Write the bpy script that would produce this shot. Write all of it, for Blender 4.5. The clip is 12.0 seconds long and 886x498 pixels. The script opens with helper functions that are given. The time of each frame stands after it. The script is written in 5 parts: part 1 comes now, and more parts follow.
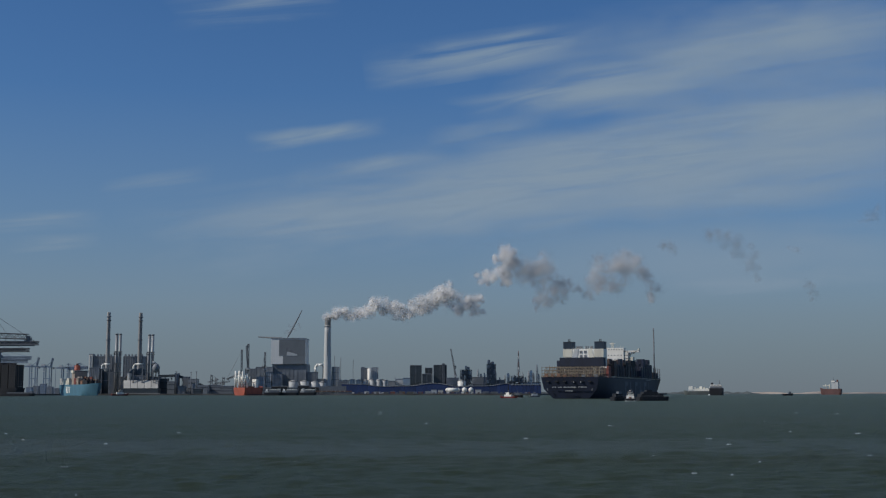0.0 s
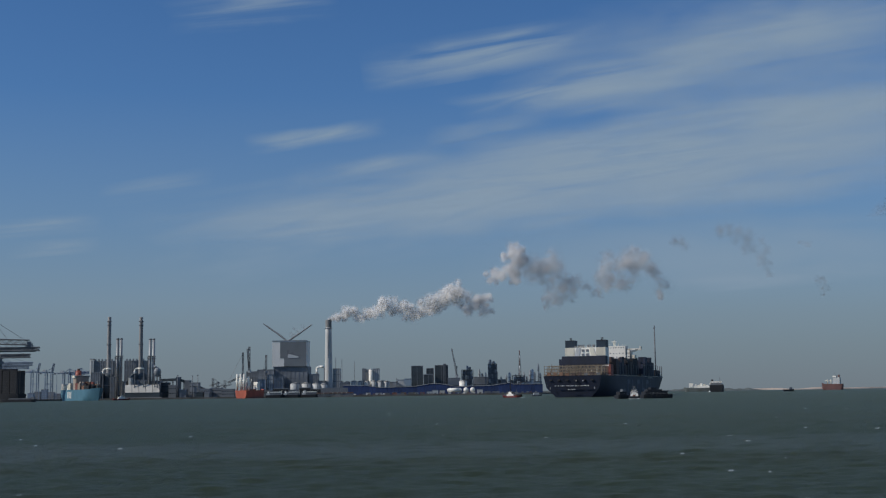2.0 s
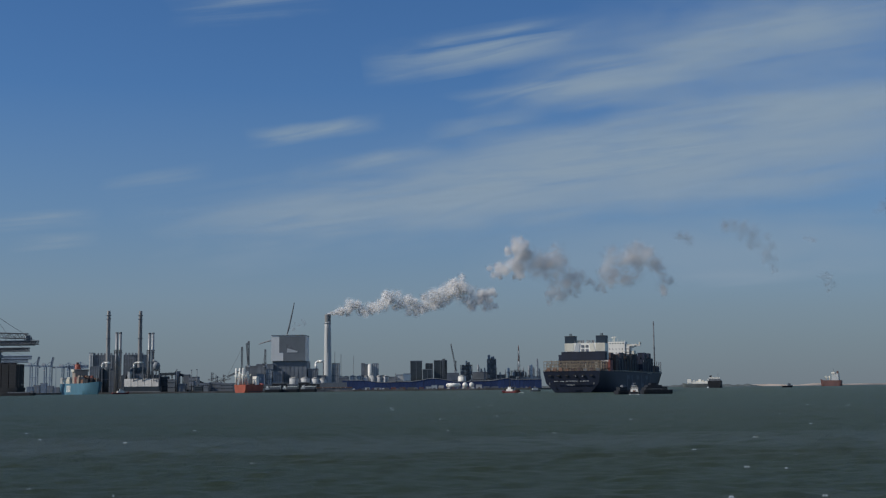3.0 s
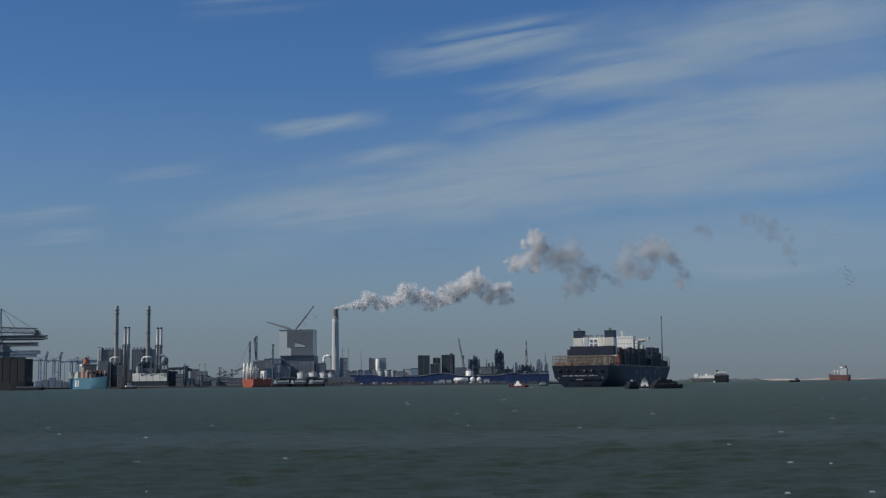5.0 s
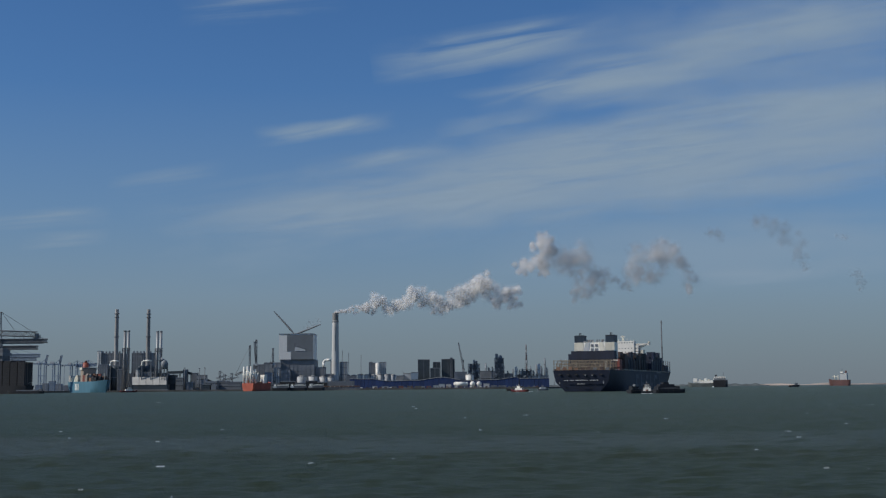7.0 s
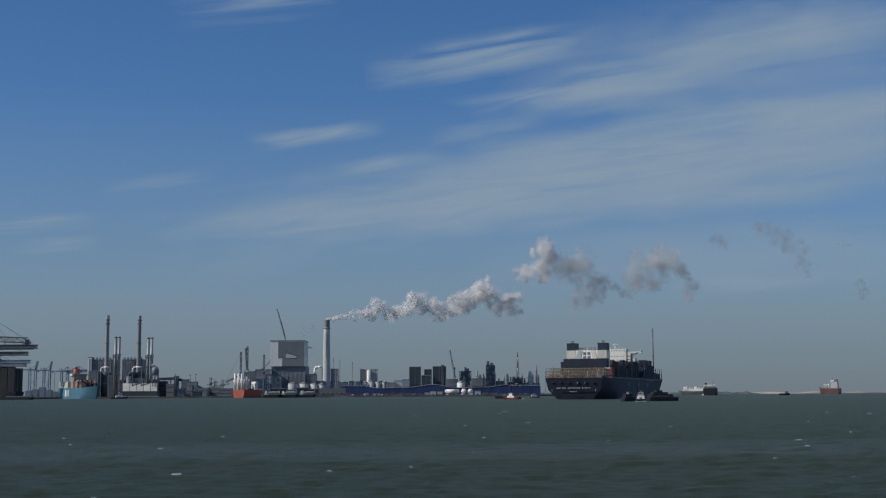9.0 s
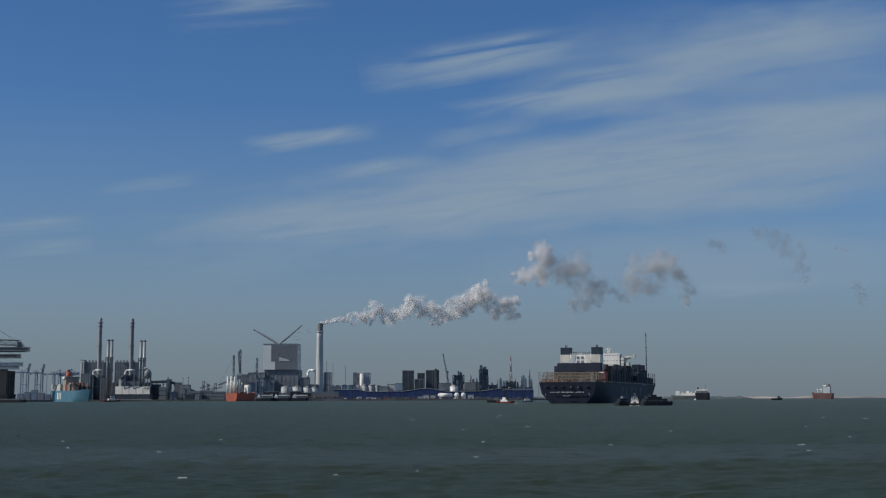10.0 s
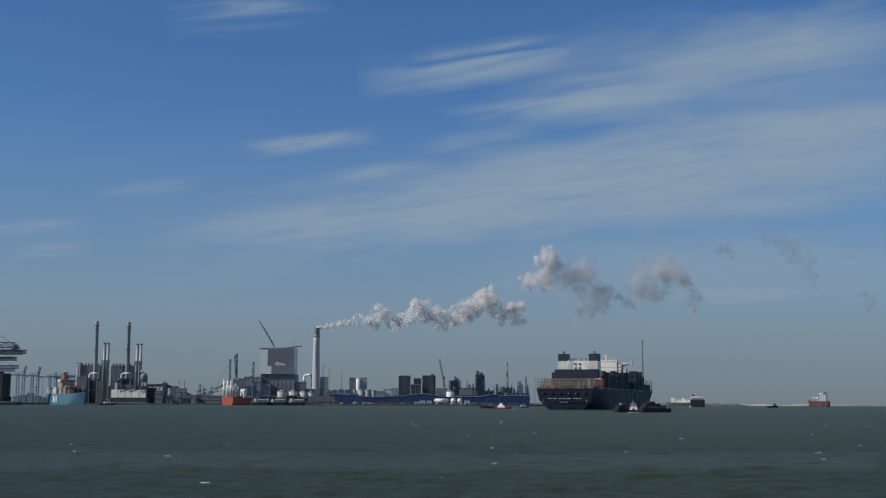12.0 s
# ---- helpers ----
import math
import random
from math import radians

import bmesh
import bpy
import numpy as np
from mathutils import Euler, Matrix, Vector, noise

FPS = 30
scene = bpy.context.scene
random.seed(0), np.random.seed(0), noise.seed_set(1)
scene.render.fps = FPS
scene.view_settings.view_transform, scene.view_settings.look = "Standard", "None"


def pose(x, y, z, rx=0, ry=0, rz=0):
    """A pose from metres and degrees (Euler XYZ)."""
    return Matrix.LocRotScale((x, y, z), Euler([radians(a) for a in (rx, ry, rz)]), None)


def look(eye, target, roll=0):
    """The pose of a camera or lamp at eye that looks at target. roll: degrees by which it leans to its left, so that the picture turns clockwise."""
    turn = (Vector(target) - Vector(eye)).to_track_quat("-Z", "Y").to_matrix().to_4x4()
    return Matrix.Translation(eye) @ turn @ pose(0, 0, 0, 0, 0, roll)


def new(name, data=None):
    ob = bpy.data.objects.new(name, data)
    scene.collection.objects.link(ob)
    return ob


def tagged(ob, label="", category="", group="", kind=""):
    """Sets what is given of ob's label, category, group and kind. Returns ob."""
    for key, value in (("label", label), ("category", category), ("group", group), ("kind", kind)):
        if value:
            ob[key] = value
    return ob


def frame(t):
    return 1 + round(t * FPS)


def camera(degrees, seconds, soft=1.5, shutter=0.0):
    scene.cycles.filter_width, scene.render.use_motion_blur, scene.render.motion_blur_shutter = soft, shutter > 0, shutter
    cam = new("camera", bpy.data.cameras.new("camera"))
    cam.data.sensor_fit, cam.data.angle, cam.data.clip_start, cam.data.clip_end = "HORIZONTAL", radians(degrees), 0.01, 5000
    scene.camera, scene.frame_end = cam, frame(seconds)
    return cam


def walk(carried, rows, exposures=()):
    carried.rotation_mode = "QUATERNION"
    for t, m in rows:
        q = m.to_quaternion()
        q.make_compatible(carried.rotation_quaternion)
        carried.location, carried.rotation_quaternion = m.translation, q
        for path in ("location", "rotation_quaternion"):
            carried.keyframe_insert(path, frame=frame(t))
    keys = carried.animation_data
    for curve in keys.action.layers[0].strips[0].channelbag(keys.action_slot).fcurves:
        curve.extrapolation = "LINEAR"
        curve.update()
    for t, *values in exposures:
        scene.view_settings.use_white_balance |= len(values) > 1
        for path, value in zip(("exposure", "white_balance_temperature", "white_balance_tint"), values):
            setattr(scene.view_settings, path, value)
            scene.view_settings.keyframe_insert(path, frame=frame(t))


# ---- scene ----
# Harbour mouth seen from a low dike. East is x, the view goes north along y, sea level is z = 0.
EYE = 5.3
FOCAL = 2154.0          # columns of the chart per unit of x / y
HORIZON = 695.4

cam = camera(40, 12.0, soft=1.25)
# seconds, turn to the left, upward tilt, lean
SWAY = (
    (0.0, -0.011, 6.734, -0.033),
    (0.5, -0.042, 6.946, -0.035),
    (1.0, -0.093, 7.038, -0.131),
    (1.5, -0.029, 6.941, -0.783),
    (2.0, -0.027, 6.747, -0.799),
    (2.5, -0.054, 6.576, -0.664),
    (3.0, -0.050, 6.515, -0.612),
    (5.0, 0.310, 6.265, -0.611),
    (5.5, 0.392, 6.216, -0.499),
    (6.0, 0.399, 6.278, -0.388),
    (6.5, 0.324, 6.392, -0.442),
    (7.0, 0.316, 6.463, -0.497),
    (9.0, -0.076, 6.800, -0.329),
    (9.5, -0.256, 6.845, -0.334),
    (10.0, -0.384, 6.977, -0.175),
    (10.5, -0.429, 7.062, -0.299),
    (11.0, -0.426, 7.090, 0.019),
    (11.5, -0.466, 7.135, 0.232),
    (12.0, -0.511, 7.229, 0.209),
)
walk(cam, [(t, pose(0, 0, EYE, 90 + tilt, 0, turn) @ pose(0, 0, 0, 0, 0, lean)) for t, turn, tilt, lean in SWAY],
     exposures=[(0.0, -0.17), (0.6, -0.16), (1.0, -0.08), (2.0, -0.06), (10.0, -0.05), (11.5, -0.05), (12.0, 0.03)])

# ---- daylight ----
SUN = Vector((-0.79, -0.21, 0.58)).normalized()
world = bpy.data.worlds.new("sky")
scene.world = world
world.use_nodes = True
wn, wl = world.node_tree.nodes, world.node_tree.links
wn.clear()
sky = wn.new("ShaderNodeTexSky")
sky.sky_type, sky.sun_disc = "NISHITA", False
sky.sun_elevation = math.asin(SUN.z)
sky.sun_rotation = math.atan2(SUN.x, SUN.y)
sky.altitude, sky.air_density, sky.dust_density, sky.ozone_density = 0, 1.0, 0.2, 2.0
# the sky pales into grey-blue haze towards the horizon, all the way round
tint = wn.new("ShaderNodeMix")
tint.data_type, tint.blend_type = "RGBA", "MULTIPLY"
tint.inputs["Factor"].default_value = 1.0
tint.inputs["B"].default_value = (0.027, 0.0555, 0.088, 1)
wl.new(sky.outputs[0], tint.inputs["A"])
ray, lift = wn.new("ShaderNodeTexCoord"), wn.new("ShaderNodeSeparateXYZ")
wl.new(ray.outputs["Generated"], lift.inputs[0])
veil = wn.new("ShaderNodeValToRGB")
for k, (at, share) in enumerate(((0.0, 1.0), (0.06, 0.84), (0.14, 0.46), (0.24, 0.14), (0.36, 0.06), (0.6, 0.55))):
    stop = veil.color_ramp.elements[k] if k < 2 else veil.color_ramp.elements.new(at)
    stop.position, stop.color = at, (share, share, share, 1)
wl.new(lift.outputs["Z"], veil.inputs["Fac"])
haze = wn.new("ShaderNodeMix")
haze.data_type = "RGBA"
murk = wn.new("ShaderNodeValToRGB")
for k, (at, tone) in enumerate(((0.0, (0.168, 0.207, 0.240)), (0.035, (0.184, 0.229, 0.268)), (0.075, (0.205, 0.258, 0.310)), (0.14, (0.200, 0.258, 0.318)))):
    stop = murk.color_ramp.elements[k] if k < 2 else murk.color_ramp.elements.new(at)
    stop.position, stop.color = at, (*tone, 1)
wl.new(lift.outputs["Z"], murk.inputs["Fac"])
wl.new(murk.outputs["Color"], haze.inputs["B"])
wl.new(veil.outputs["Color"], haze.inputs["Factor"])
wl.new(tint.outputs["Result"], haze.inputs["A"])
back = wn.new("ShaderNodeBackground")
back.inputs["Strength"].default_value = 1.0
wout = wn.new("ShaderNodeOutputWorld")
wl.new(haze.outputs["Result"], back.inputs["Color"])
wl.new(back.outputs[0], wout.inputs["Surface"])
scene.cycles.transparent_max_bounces = 160

sun = new("sun", bpy.data.lights.new("sun", "SUN"))
sun.data.energy, sun.data.angle, sun.data.color = 3.2, radians(0.6), (1.0, 0.95, 0.87)
sun.matrix_basis = look(SUN * 500, (0, 0, 0))


# ---- materials ----
def surface(name, colour, rough=0.6, metal=0.0, grain=0.15, size=6.0, bump=0.2, second=None, streak=1.0):
    """A weathered surface: broad stains and fine grain over a base colour; streak > 1 draws the stains downwards."""
    m = bpy.data.materials.new(name)
    m.use_nodes = True
    n, l = m.node_tree.nodes, m.node_tree.links
    b = n["Principled BSDF"]
    tc = n.new("ShaderNodeTexCoord")
    mp = n.new("ShaderNodeMapping")
    mp.inputs["Scale"].default_value = (1, 1, 1.0 / streak)
    l.new(tc.outputs["Object"], mp.inputs["Vector"])
    big, fine = n.new("ShaderNodeTexNoise"), n.new("ShaderNodeTexNoise")
    big.inputs["Scale"].default_value, big.inputs["Detail"].default_value = 1.0 / size, 4
    fine.inputs["Scale"].default_value, fine.inputs["Detail"].default_value = 8.0 / size, 5
    l.new(mp.outputs[0], big.inputs["Vector"])
    l.new(tc.outputs["Object"], fine.inputs["Vector"])
    ramp = n.new("ShaderNodeValToRGB")
    c2 = second or tuple(c * (1 - 2.2 * grain) for c in colour)
    ramp.color_ramp.elements[0].color, ramp.color_ramp.elements[0].position = (*c2, 1), 0.34
    ramp.color_ramp.elements[1].color, ramp.color_ramp.elements[1].position = (*colour, 1), 0.62
    l.new(big.outputs["Fac"], ramp.inputs["Fac"])
    mix = n.new("ShaderNodeMix")
    mix.data_type, mix.blend_type = "RGBA", "MULTIPLY"
    mix.inputs["Factor"].default_value = min(1.0, grain * 3)
    l.new(ramp.outputs["Color"], mix.inputs["A"])
    l.new(fine.outputs["Fac"], mix.inputs["B"])
    gain = n.new("ShaderNodeMix")
    gain.data_type, gain.blend_type = "RGBA", "MULTIPLY"
    gain.inputs["Factor"].default_value = 1.0
    info = n.new("ShaderNodeObjectInfo")
    vary = n.new("ShaderNodeMapRange")
    vary.inputs["To Min"].default_value, vary.inputs["To Max"].default_value = 1.0, 1.35
    l.new(info.outputs["Random"], vary.inputs["Value"])
    l.new(mix.outputs["Result"], gain.inputs["A"])
    l.new(vary.outputs[0], gain.inputs["B"])
    l.new(gain.outputs["Result"], b.inputs["Base Color"])
    bp = n.new("ShaderNodeBump")
    bp.inputs["Strength"].default_value, bp.inputs["Distance"].default_value = bump, 0.15
    l.new(fine.outputs["Fac"], bp.inputs["Height"])
    l.new(bp.outputs[0], b.inputs["Normal"])
    b.inputs["Roughness"].default_value, b.inputs["Metallic"].default_value = rough, metal
    return m


M = {
    "concrete": surface("pale_concrete", (0.46, 0.46, 0.45), 0.8, grain=0.04, size=25, streak=5),
    "old_concrete": surface("old_concrete", (0.27, 0.265, 0.26), 0.85, grain=0.06, size=22, streak=5),
    "cladding": surface("grey_cladding", (0.50, 0.52, 0.53), 0.55, grain=0.08, size=30),
    # slate cladding, panel_dark and dark_steel are lightened to stand in for distance haze
    "dark_cladding": surface("slate_cladding", (0.24, 0.26, 0.285), 0.55, grain=0.12, size=20),
    "hall_pale": surface("pale_hall_cladding", (0.70, 0.70, 0.68), 0.6, grain=0.05, size=30, streak=4),
    "slate_panel": surface("mid_grey_facade_panel", (0.165, 0.182, 0.198), 0.6, grain=0.05, size=25),
    "tower_slate": surface("dark_slate_tower_panel", (0.052, 0.068, 0.080), 0.5, grain=0.12, size=15),
    "letter_navy": surface("pale_navy_hull_mark", (0.075, 0.092, 0.135), 0.6, grain=0.12, size=5, streak=4),
    "panel_dark": surface("shadow_grey_panel", (0.20, 0.218, 0.24), 0.6, grain=0.1, size=20),
    "steel": surface("galvanised_steel", (0.33, 0.34, 0.35), 0.5, 0.2, grain=0.1, size=12, streak=4),
    "dark_steel": surface("dark_painted_steel", (0.175, 0.19, 0.21), 0.65, grain=0.15, size=8),
    # crane blue is paled to put distance haze into the paint
    "crane_blue": surface("hazed_blue_crane_paint", (0.21, 0.27, 0.35), 0.5, grain=0.1, size=12),
    "crane_grey": surface("grey_crane_paint", (0.13, 0.145, 0.165), 0.55, grain=0.1, size=12),
    "white": surface("white_ship_paint", (0.80, 0.77, 0.70), 0.45, grain=0.05, size=8, streak=4),
    "cream": surface("cream_ship_paint", (0.70, 0.66, 0.55), 0.45, grain=0.08, size=9, streak=4),
    "navy": surface("navy_hull_paint", (0.012, 0.019, 0.043), 0.6, grain=0.15, size=10, streak=4),
    "funnel_blue": surface("dark_blue_funnel_paint", (0.018, 0.034, 0.055), 0.5, grain=0.1, size=6),
    "black": surface("black_hull_paint", (0.018, 0.020, 0.026), 0.7, grain=0.15, size=8, streak=3),
    "sky_hull": surface("light_blue_hull_paint", (0.065, 0.17, 0.235), 0.6, grain=0.08, size=12, streak=3),
    "red_hull": surface("orange_red_hull_paint", (0.42, 0.10, 0.06), 0.55, grain=0.12, size=9, streak=3),
    "dull_red": surface("dull_red_hull_paint", (0.15, 0.072, 0.066), 0.6, grain=0.12, size=9, streak=3),
    "tug_red": surface("dark_red_tug_paint", (0.15, 0.025, 0.028), 0.55, grain=0.12, size=5, streak=3),
    "rust": surface("rust_brown_paint", (0.24, 0.13, 0.085), 0.7, grain=0.15, size=6),
    "yellow": surface("lashing_yellow_paint", (0.25, 0.205, 0.15), 0.7, grain=0.15, size=4),
    "tarp_blue": surface("cobalt_blue_sheeting", (0.024, 0.048, 0.14), 0.6, grain=0.1, size=40),
    "roof_pale": surface("pale_sheet_roof", (0.52, 0.50, 0.46), 0.5, grain=0.08, size=20),
    "tan": surface("tan_deckhouse_paint", (0.33, 0.27, 0.22), 0.6, grain=0.08, size=8),
    "soil": surface("dark_quay_ground", (0.16, 0.155, 0.145), 0.9, grain=0.2, size=40),
    "sand": surface("pale_beach_sand", (0.52, 0.42, 0.35), 0.95, grain=0.12, size=60),
    "scrub": surface("far_dune_scrub", (0.13, 0.15, 0.15), 0.95, grain=0.2, size=50),
    "glass": surface("dark_window_glass", (0.03, 0.04, 0.05), 0.15, grain=0.05, size=3, bump=0.0),
    "foam": surface("white_sea_foam", (0.70, 0.74, 0.74), 0.8, grain=0.08, size=1.0),
    "box_red": surface("red_container", (0.24, 0.07, 0.055), 0.55, grain=0.12, size=5),
    "box_blue": surface("blue_container", (0.016, 0.026, 0.06), 0.6, grain=0.12, size=5),
    "box_brown": surface("brown_container", (0.10, 0.066, 0.058), 0.6, grain=0.12, size=5),
    "box_white": surface("white_container", (0.66, 0.66, 0.63), 0.5, grain=0.08, size=5),
    "box_grey": surface("grey_container", (0.20, 0.21, 0.22), 0.6, grain=0.12, size=5),
}


def water_material():
    m = bpy.data.materials.new("green_sea_water")
    m.use_nodes = True
    n, l = m.node_tree.nodes, m.node_tree.links
    b = n["Principled BSDF"]
    geo = n.new("ShaderNodeTexCoord")
    # long wind lanes lie across the view
    lane = n.new("ShaderNodeMapping")
    lane.inputs["Scale"].default_value = (0.004, 0.022, 1)
    l.new(geo.outputs["Object"], lane.inputs["Vector"])
    lanes = n.new("ShaderNodeTexNoise")
    lanes.inputs["Scale"].default_value, lanes.inputs["Detail"].default_value = 1.0, 4
    l.new(lane.outputs[0], lanes.inputs["Vector"])
    ramp = n.new("ShaderNodeValToRGB")
    e = ramp.color_ramp.elements
    e[0].position, e[0].color = 0.40, (0.053, 0.069, 0.041, 1)
    e[1].position, e[1].color = 0.66, (0.053, 0.079, 0.054, 1)
    l.new(lanes.outputs["Fac"], ramp.inputs["Fac"])
    l.new(ramp.outputs["Color"], b.inputs["Base Color"])
    b.inputs["Roughness"].default_value = 0.40
    b.inputs["IOR"].default_value = 1.33
    b.inputs["Specular IOR Level"].default_value = 0.11
    # a slick lane of smoother water across the view mirrors more of the sky
    sep, wob, add = n.new("ShaderNodeSeparateXYZ"), n.new("ShaderNodeTexNoise"), n.new("ShaderNodeMath")
    l.new(geo.outputs["Object"], sep.inputs[0])
    wob.inputs["Scale"].default_value, wob.inputs["Detail"].default_value = 0.035, 4
    l.new(geo.outputs["Object"], wob.inputs["Vector"])
    add.operation = "MULTIPLY_ADD"
    add.inputs[1].default_value = 42.0
    l.new(wob.outputs["Fac"], add.inputs[0])
    l.new(sep.outputs["Y"], add.inputs[2])
    reach = n.new("ShaderNodeMath")
    reach.operation, reach.inputs[1].default_value = "DIVIDE", 300.0
    l.new(add.outputs[0], reach.inputs[0])
    slick = n.new("ShaderNodeValToRGB")
    for k, (at, g) in enumerate(((0.0, 0.36), (0.25, 0.30), (0.29, 0.17), (0.405, 0.14), (0.445, 0.50), (0.49, 0.44), (0.55, 0.13), (1.0, 0.15))):
        stop = slick.color_ramp.elements[k] if k < 2 else slick.color_ramp.elements.new(at)
        stop.position, stop.color = at, (g, g, g, 1)
    l.new(reach.outputs[0], slick.inputs["Fac"])
    l.new(slick.outputs["Color"], b.inputs["Specular IOR Level"])
    chop = n.new("ShaderNodeMapping")
    chop.inputs["Scale"].default_value = (0.55, 1.2, 1)
    l.new(geo.outputs["Object"], chop.inputs["Vector"])
    small = n.new("ShaderNodeTexNoise")
    small.inputs["Scale"].default_value, small.inputs["Detail"].default_value = 1.6, 9
    small.inputs["Roughness"].default_value = 0.72
    l.new(chop.outputs[0], small.inputs["Vector"])
    bp = n.new("ShaderNodeBump")
    bp.inputs["Strength"].default_value, bp.inputs["Distance"].default_value = 1.0, 0.75
    l.new(small.outputs["Fac"], bp.inputs["Height"])
    l.new(bp.outputs[0], b.inputs["Normal"])
    return m


def cloud_material(name, strength, fibre, cut):
    """Thin ice cloud: fibres drawn out along the sheet, fading towards its rim."""
    m = bpy.data.materials.new(name)
    m.use_nodes = True
    n, l = m.node_tree.nodes, m.node_tree.links
    n.clear()
    tc, info = n.new("ShaderNodeTexCoord"), n.new("ShaderNodeObjectInfo")
    sep = n.new("ShaderNodeSeparateXYZ")
    l.new(tc.outputs["Generated"], sep.inputs[0])

    def calc(op, a, b=None):
        q = n.new("ShaderNodeMath")
        q.operation = op
        for k, v in enumerate((a, b)):
            if v is None:
                continue
            if isinstance(v, (int, float)):
                q.inputs[k].default_value = v
            else:
                l.new(v, q.inputs[k])
        return q.outputs[0]

    def bell(v, power):
        c = calc("SUBTRACT", calc("MULTIPLY", v, 2.0), 1.0)
        return calc("POWER", calc("MAXIMUM", calc("SUBTRACT", 1.0, calc("MULTIPLY", c, c)), 0.0), power)

    mp = n.new("ShaderNodeMapping")
    mp.inputs["Scale"].default_value = (1.0 / fibre / 9.0, 0.0, 1.0 / fibre)
    l.new(tc.outputs["Object"], mp.inputs["Vector"])
    off = n.new("ShaderNodeVectorMath")
    off.operation = "ADD"
    shift = n.new("ShaderNodeCombineXYZ")
    l.new(calc("MULTIPLY", info.outputs["Random"], 40.0), shift.inputs["Y"])
    l.new(mp.outputs[0], off.inputs[0])
    l.new(shift.outputs[0], off.inputs[1])
    no = n.new("ShaderNodeTexNoise")
    no.inputs["Scale"].default_value, no.inputs["Detail"].default_value = 1.0, 6
    no.inputs["Roughness"].default_value, no.inputs["Distortion"].default_value = 0.50, 0.9
    # the rim wanders, so that no sheet ends in a clean line
    fray, loose = n.new("ShaderNodeTexNoise"), n.new("ShaderNodeMapping")
    loose.inputs["Scale"].default_value = (1.0 / 420.0, 0.0, 1.0 / 150.0)
    l.new(tc.outputs["Object"], loose.inputs["Vector"])
    drift = n.new("ShaderNodeVectorMath")
    drift.operation = "ADD"
    l.new(loose.outputs[0], drift.inputs[0])
    l.new(shift.outputs[0], drift.inputs[1])
    fray.inputs["Scale"].default_value, fray.inputs["Detail"].default_value = 1.0, 5
    l.new(drift.outputs[0], fray.inputs["Vector"])
    wander = calc("SUBTRACT", fray.outputs["Fac"], 0.5)
    along = calc("ADD", sep.outputs["X"], calc("MULTIPLY", wander, 0.55))
    across = calc("ADD", sep.outputs["Z"], calc("MULTIPLY", wander, 0.9))
    l.new(off.outputs[0], no.inputs["Vector"])
    rag = n.new("ShaderNodeMapRange")
    rag.interpolation_type = "SMOOTHSTEP"
    rag.inputs["From Min"].default_value, rag.inputs["From Max"].default_value = cut, cut + 0.45
    l.new(no.outputs["Fac"], rag.inputs["Value"])
    alpha = calc("MULTIPLY", calc("MULTIPLY", calc("MULTIPLY", bell(along, 0.9), bell(across, 1.4)), calc("MULTIPLY", bell(sep.outputs["X"], 0.35), bell(sep.outputs["Z"], 0.5))), rag.outputs[0])
    alpha = calc("MINIMUM", calc("MULTIPLY", alpha, strength), 1.0)
    glow, clear, mix, out = (n.new("ShaderNode" + k) for k in ("Emission", "BsdfTransparent", "MixShader", "OutputMaterial"))
    glow.inputs["Color"].default_value = (0.240, 0.325, 0.42, 1)
    l.new(alpha, mix.inputs[0])
    l.new(clear.outputs[0], mix.inputs[1])
    l.new(glow.outputs[0], mix.inputs[2])
    l.new(mix.outputs[0], out.inputs["Surface"])
    return m


def vapour_material(name, colour, cover, lump):
    """Steam: a bright scattering film that thins out towards the rim of each wisp; cover is what its heart hides."""
    m = bpy.data.materials.new(name)
    m.use_nodes = True
    n, l = m.node_tree.nodes, m.node_tree.links
    n.clear()
    d, t, mix, clear, film, out = (n.new("ShaderNode" + k) for k in ("BsdfDiffuse", "BsdfTranslucent", "MixShader", "BsdfTransparent", "MixShader", "OutputMaterial"))
    d.inputs["Color"].default_value = t.inputs["Color"].default_value = (*colour, 1)
    mix.inputs[0].default_value = 0.5
    l.new(d.outputs[0], mix.inputs[1])
    l.new(t.outputs[0], mix.inputs[2])
    at, no, thin, rag = n.new("ShaderNodeAttribute"), n.new("ShaderNodeTexNoise"), n.new("ShaderNodeMapRange"), n.new("ShaderNodeMath")
    at.attribute_name = "thickness"
    no.inputs["Scale"].default_value, no.inputs["Detail"].default_value = lump, 4
    tc = n.new("ShaderNodeTexCoord")
    l.new(tc.outputs["Object"], no.inputs["Vector"])
    thin.interpolation_type = "SMOOTHSTEP"
    thin.inputs["From Min"].default_value, thin.inputs["From Max"].default_value = 0.0, 1.0
    thin.inputs["To Min"].default_value, thin.inputs["To Max"].default_value = 0.0, cover * 1.6
    l.new(at.outputs["Fac"], thin.inputs["Value"])
    rag.operation, rag.use_clamp = "MULTIPLY", True
    l.new(thin.outputs[0], rag.inputs[0])
    l.new(no.outputs["Fac"], rag.inputs[1])
    l.new(rag.outputs[0], film.inputs[0])
    l.new(clear.outputs[0], film.inputs[1])
    l.new(mix.outputs[0], film.inputs[2])
    l.new(film.outputs[0], out.inputs["Surface"])
    return m


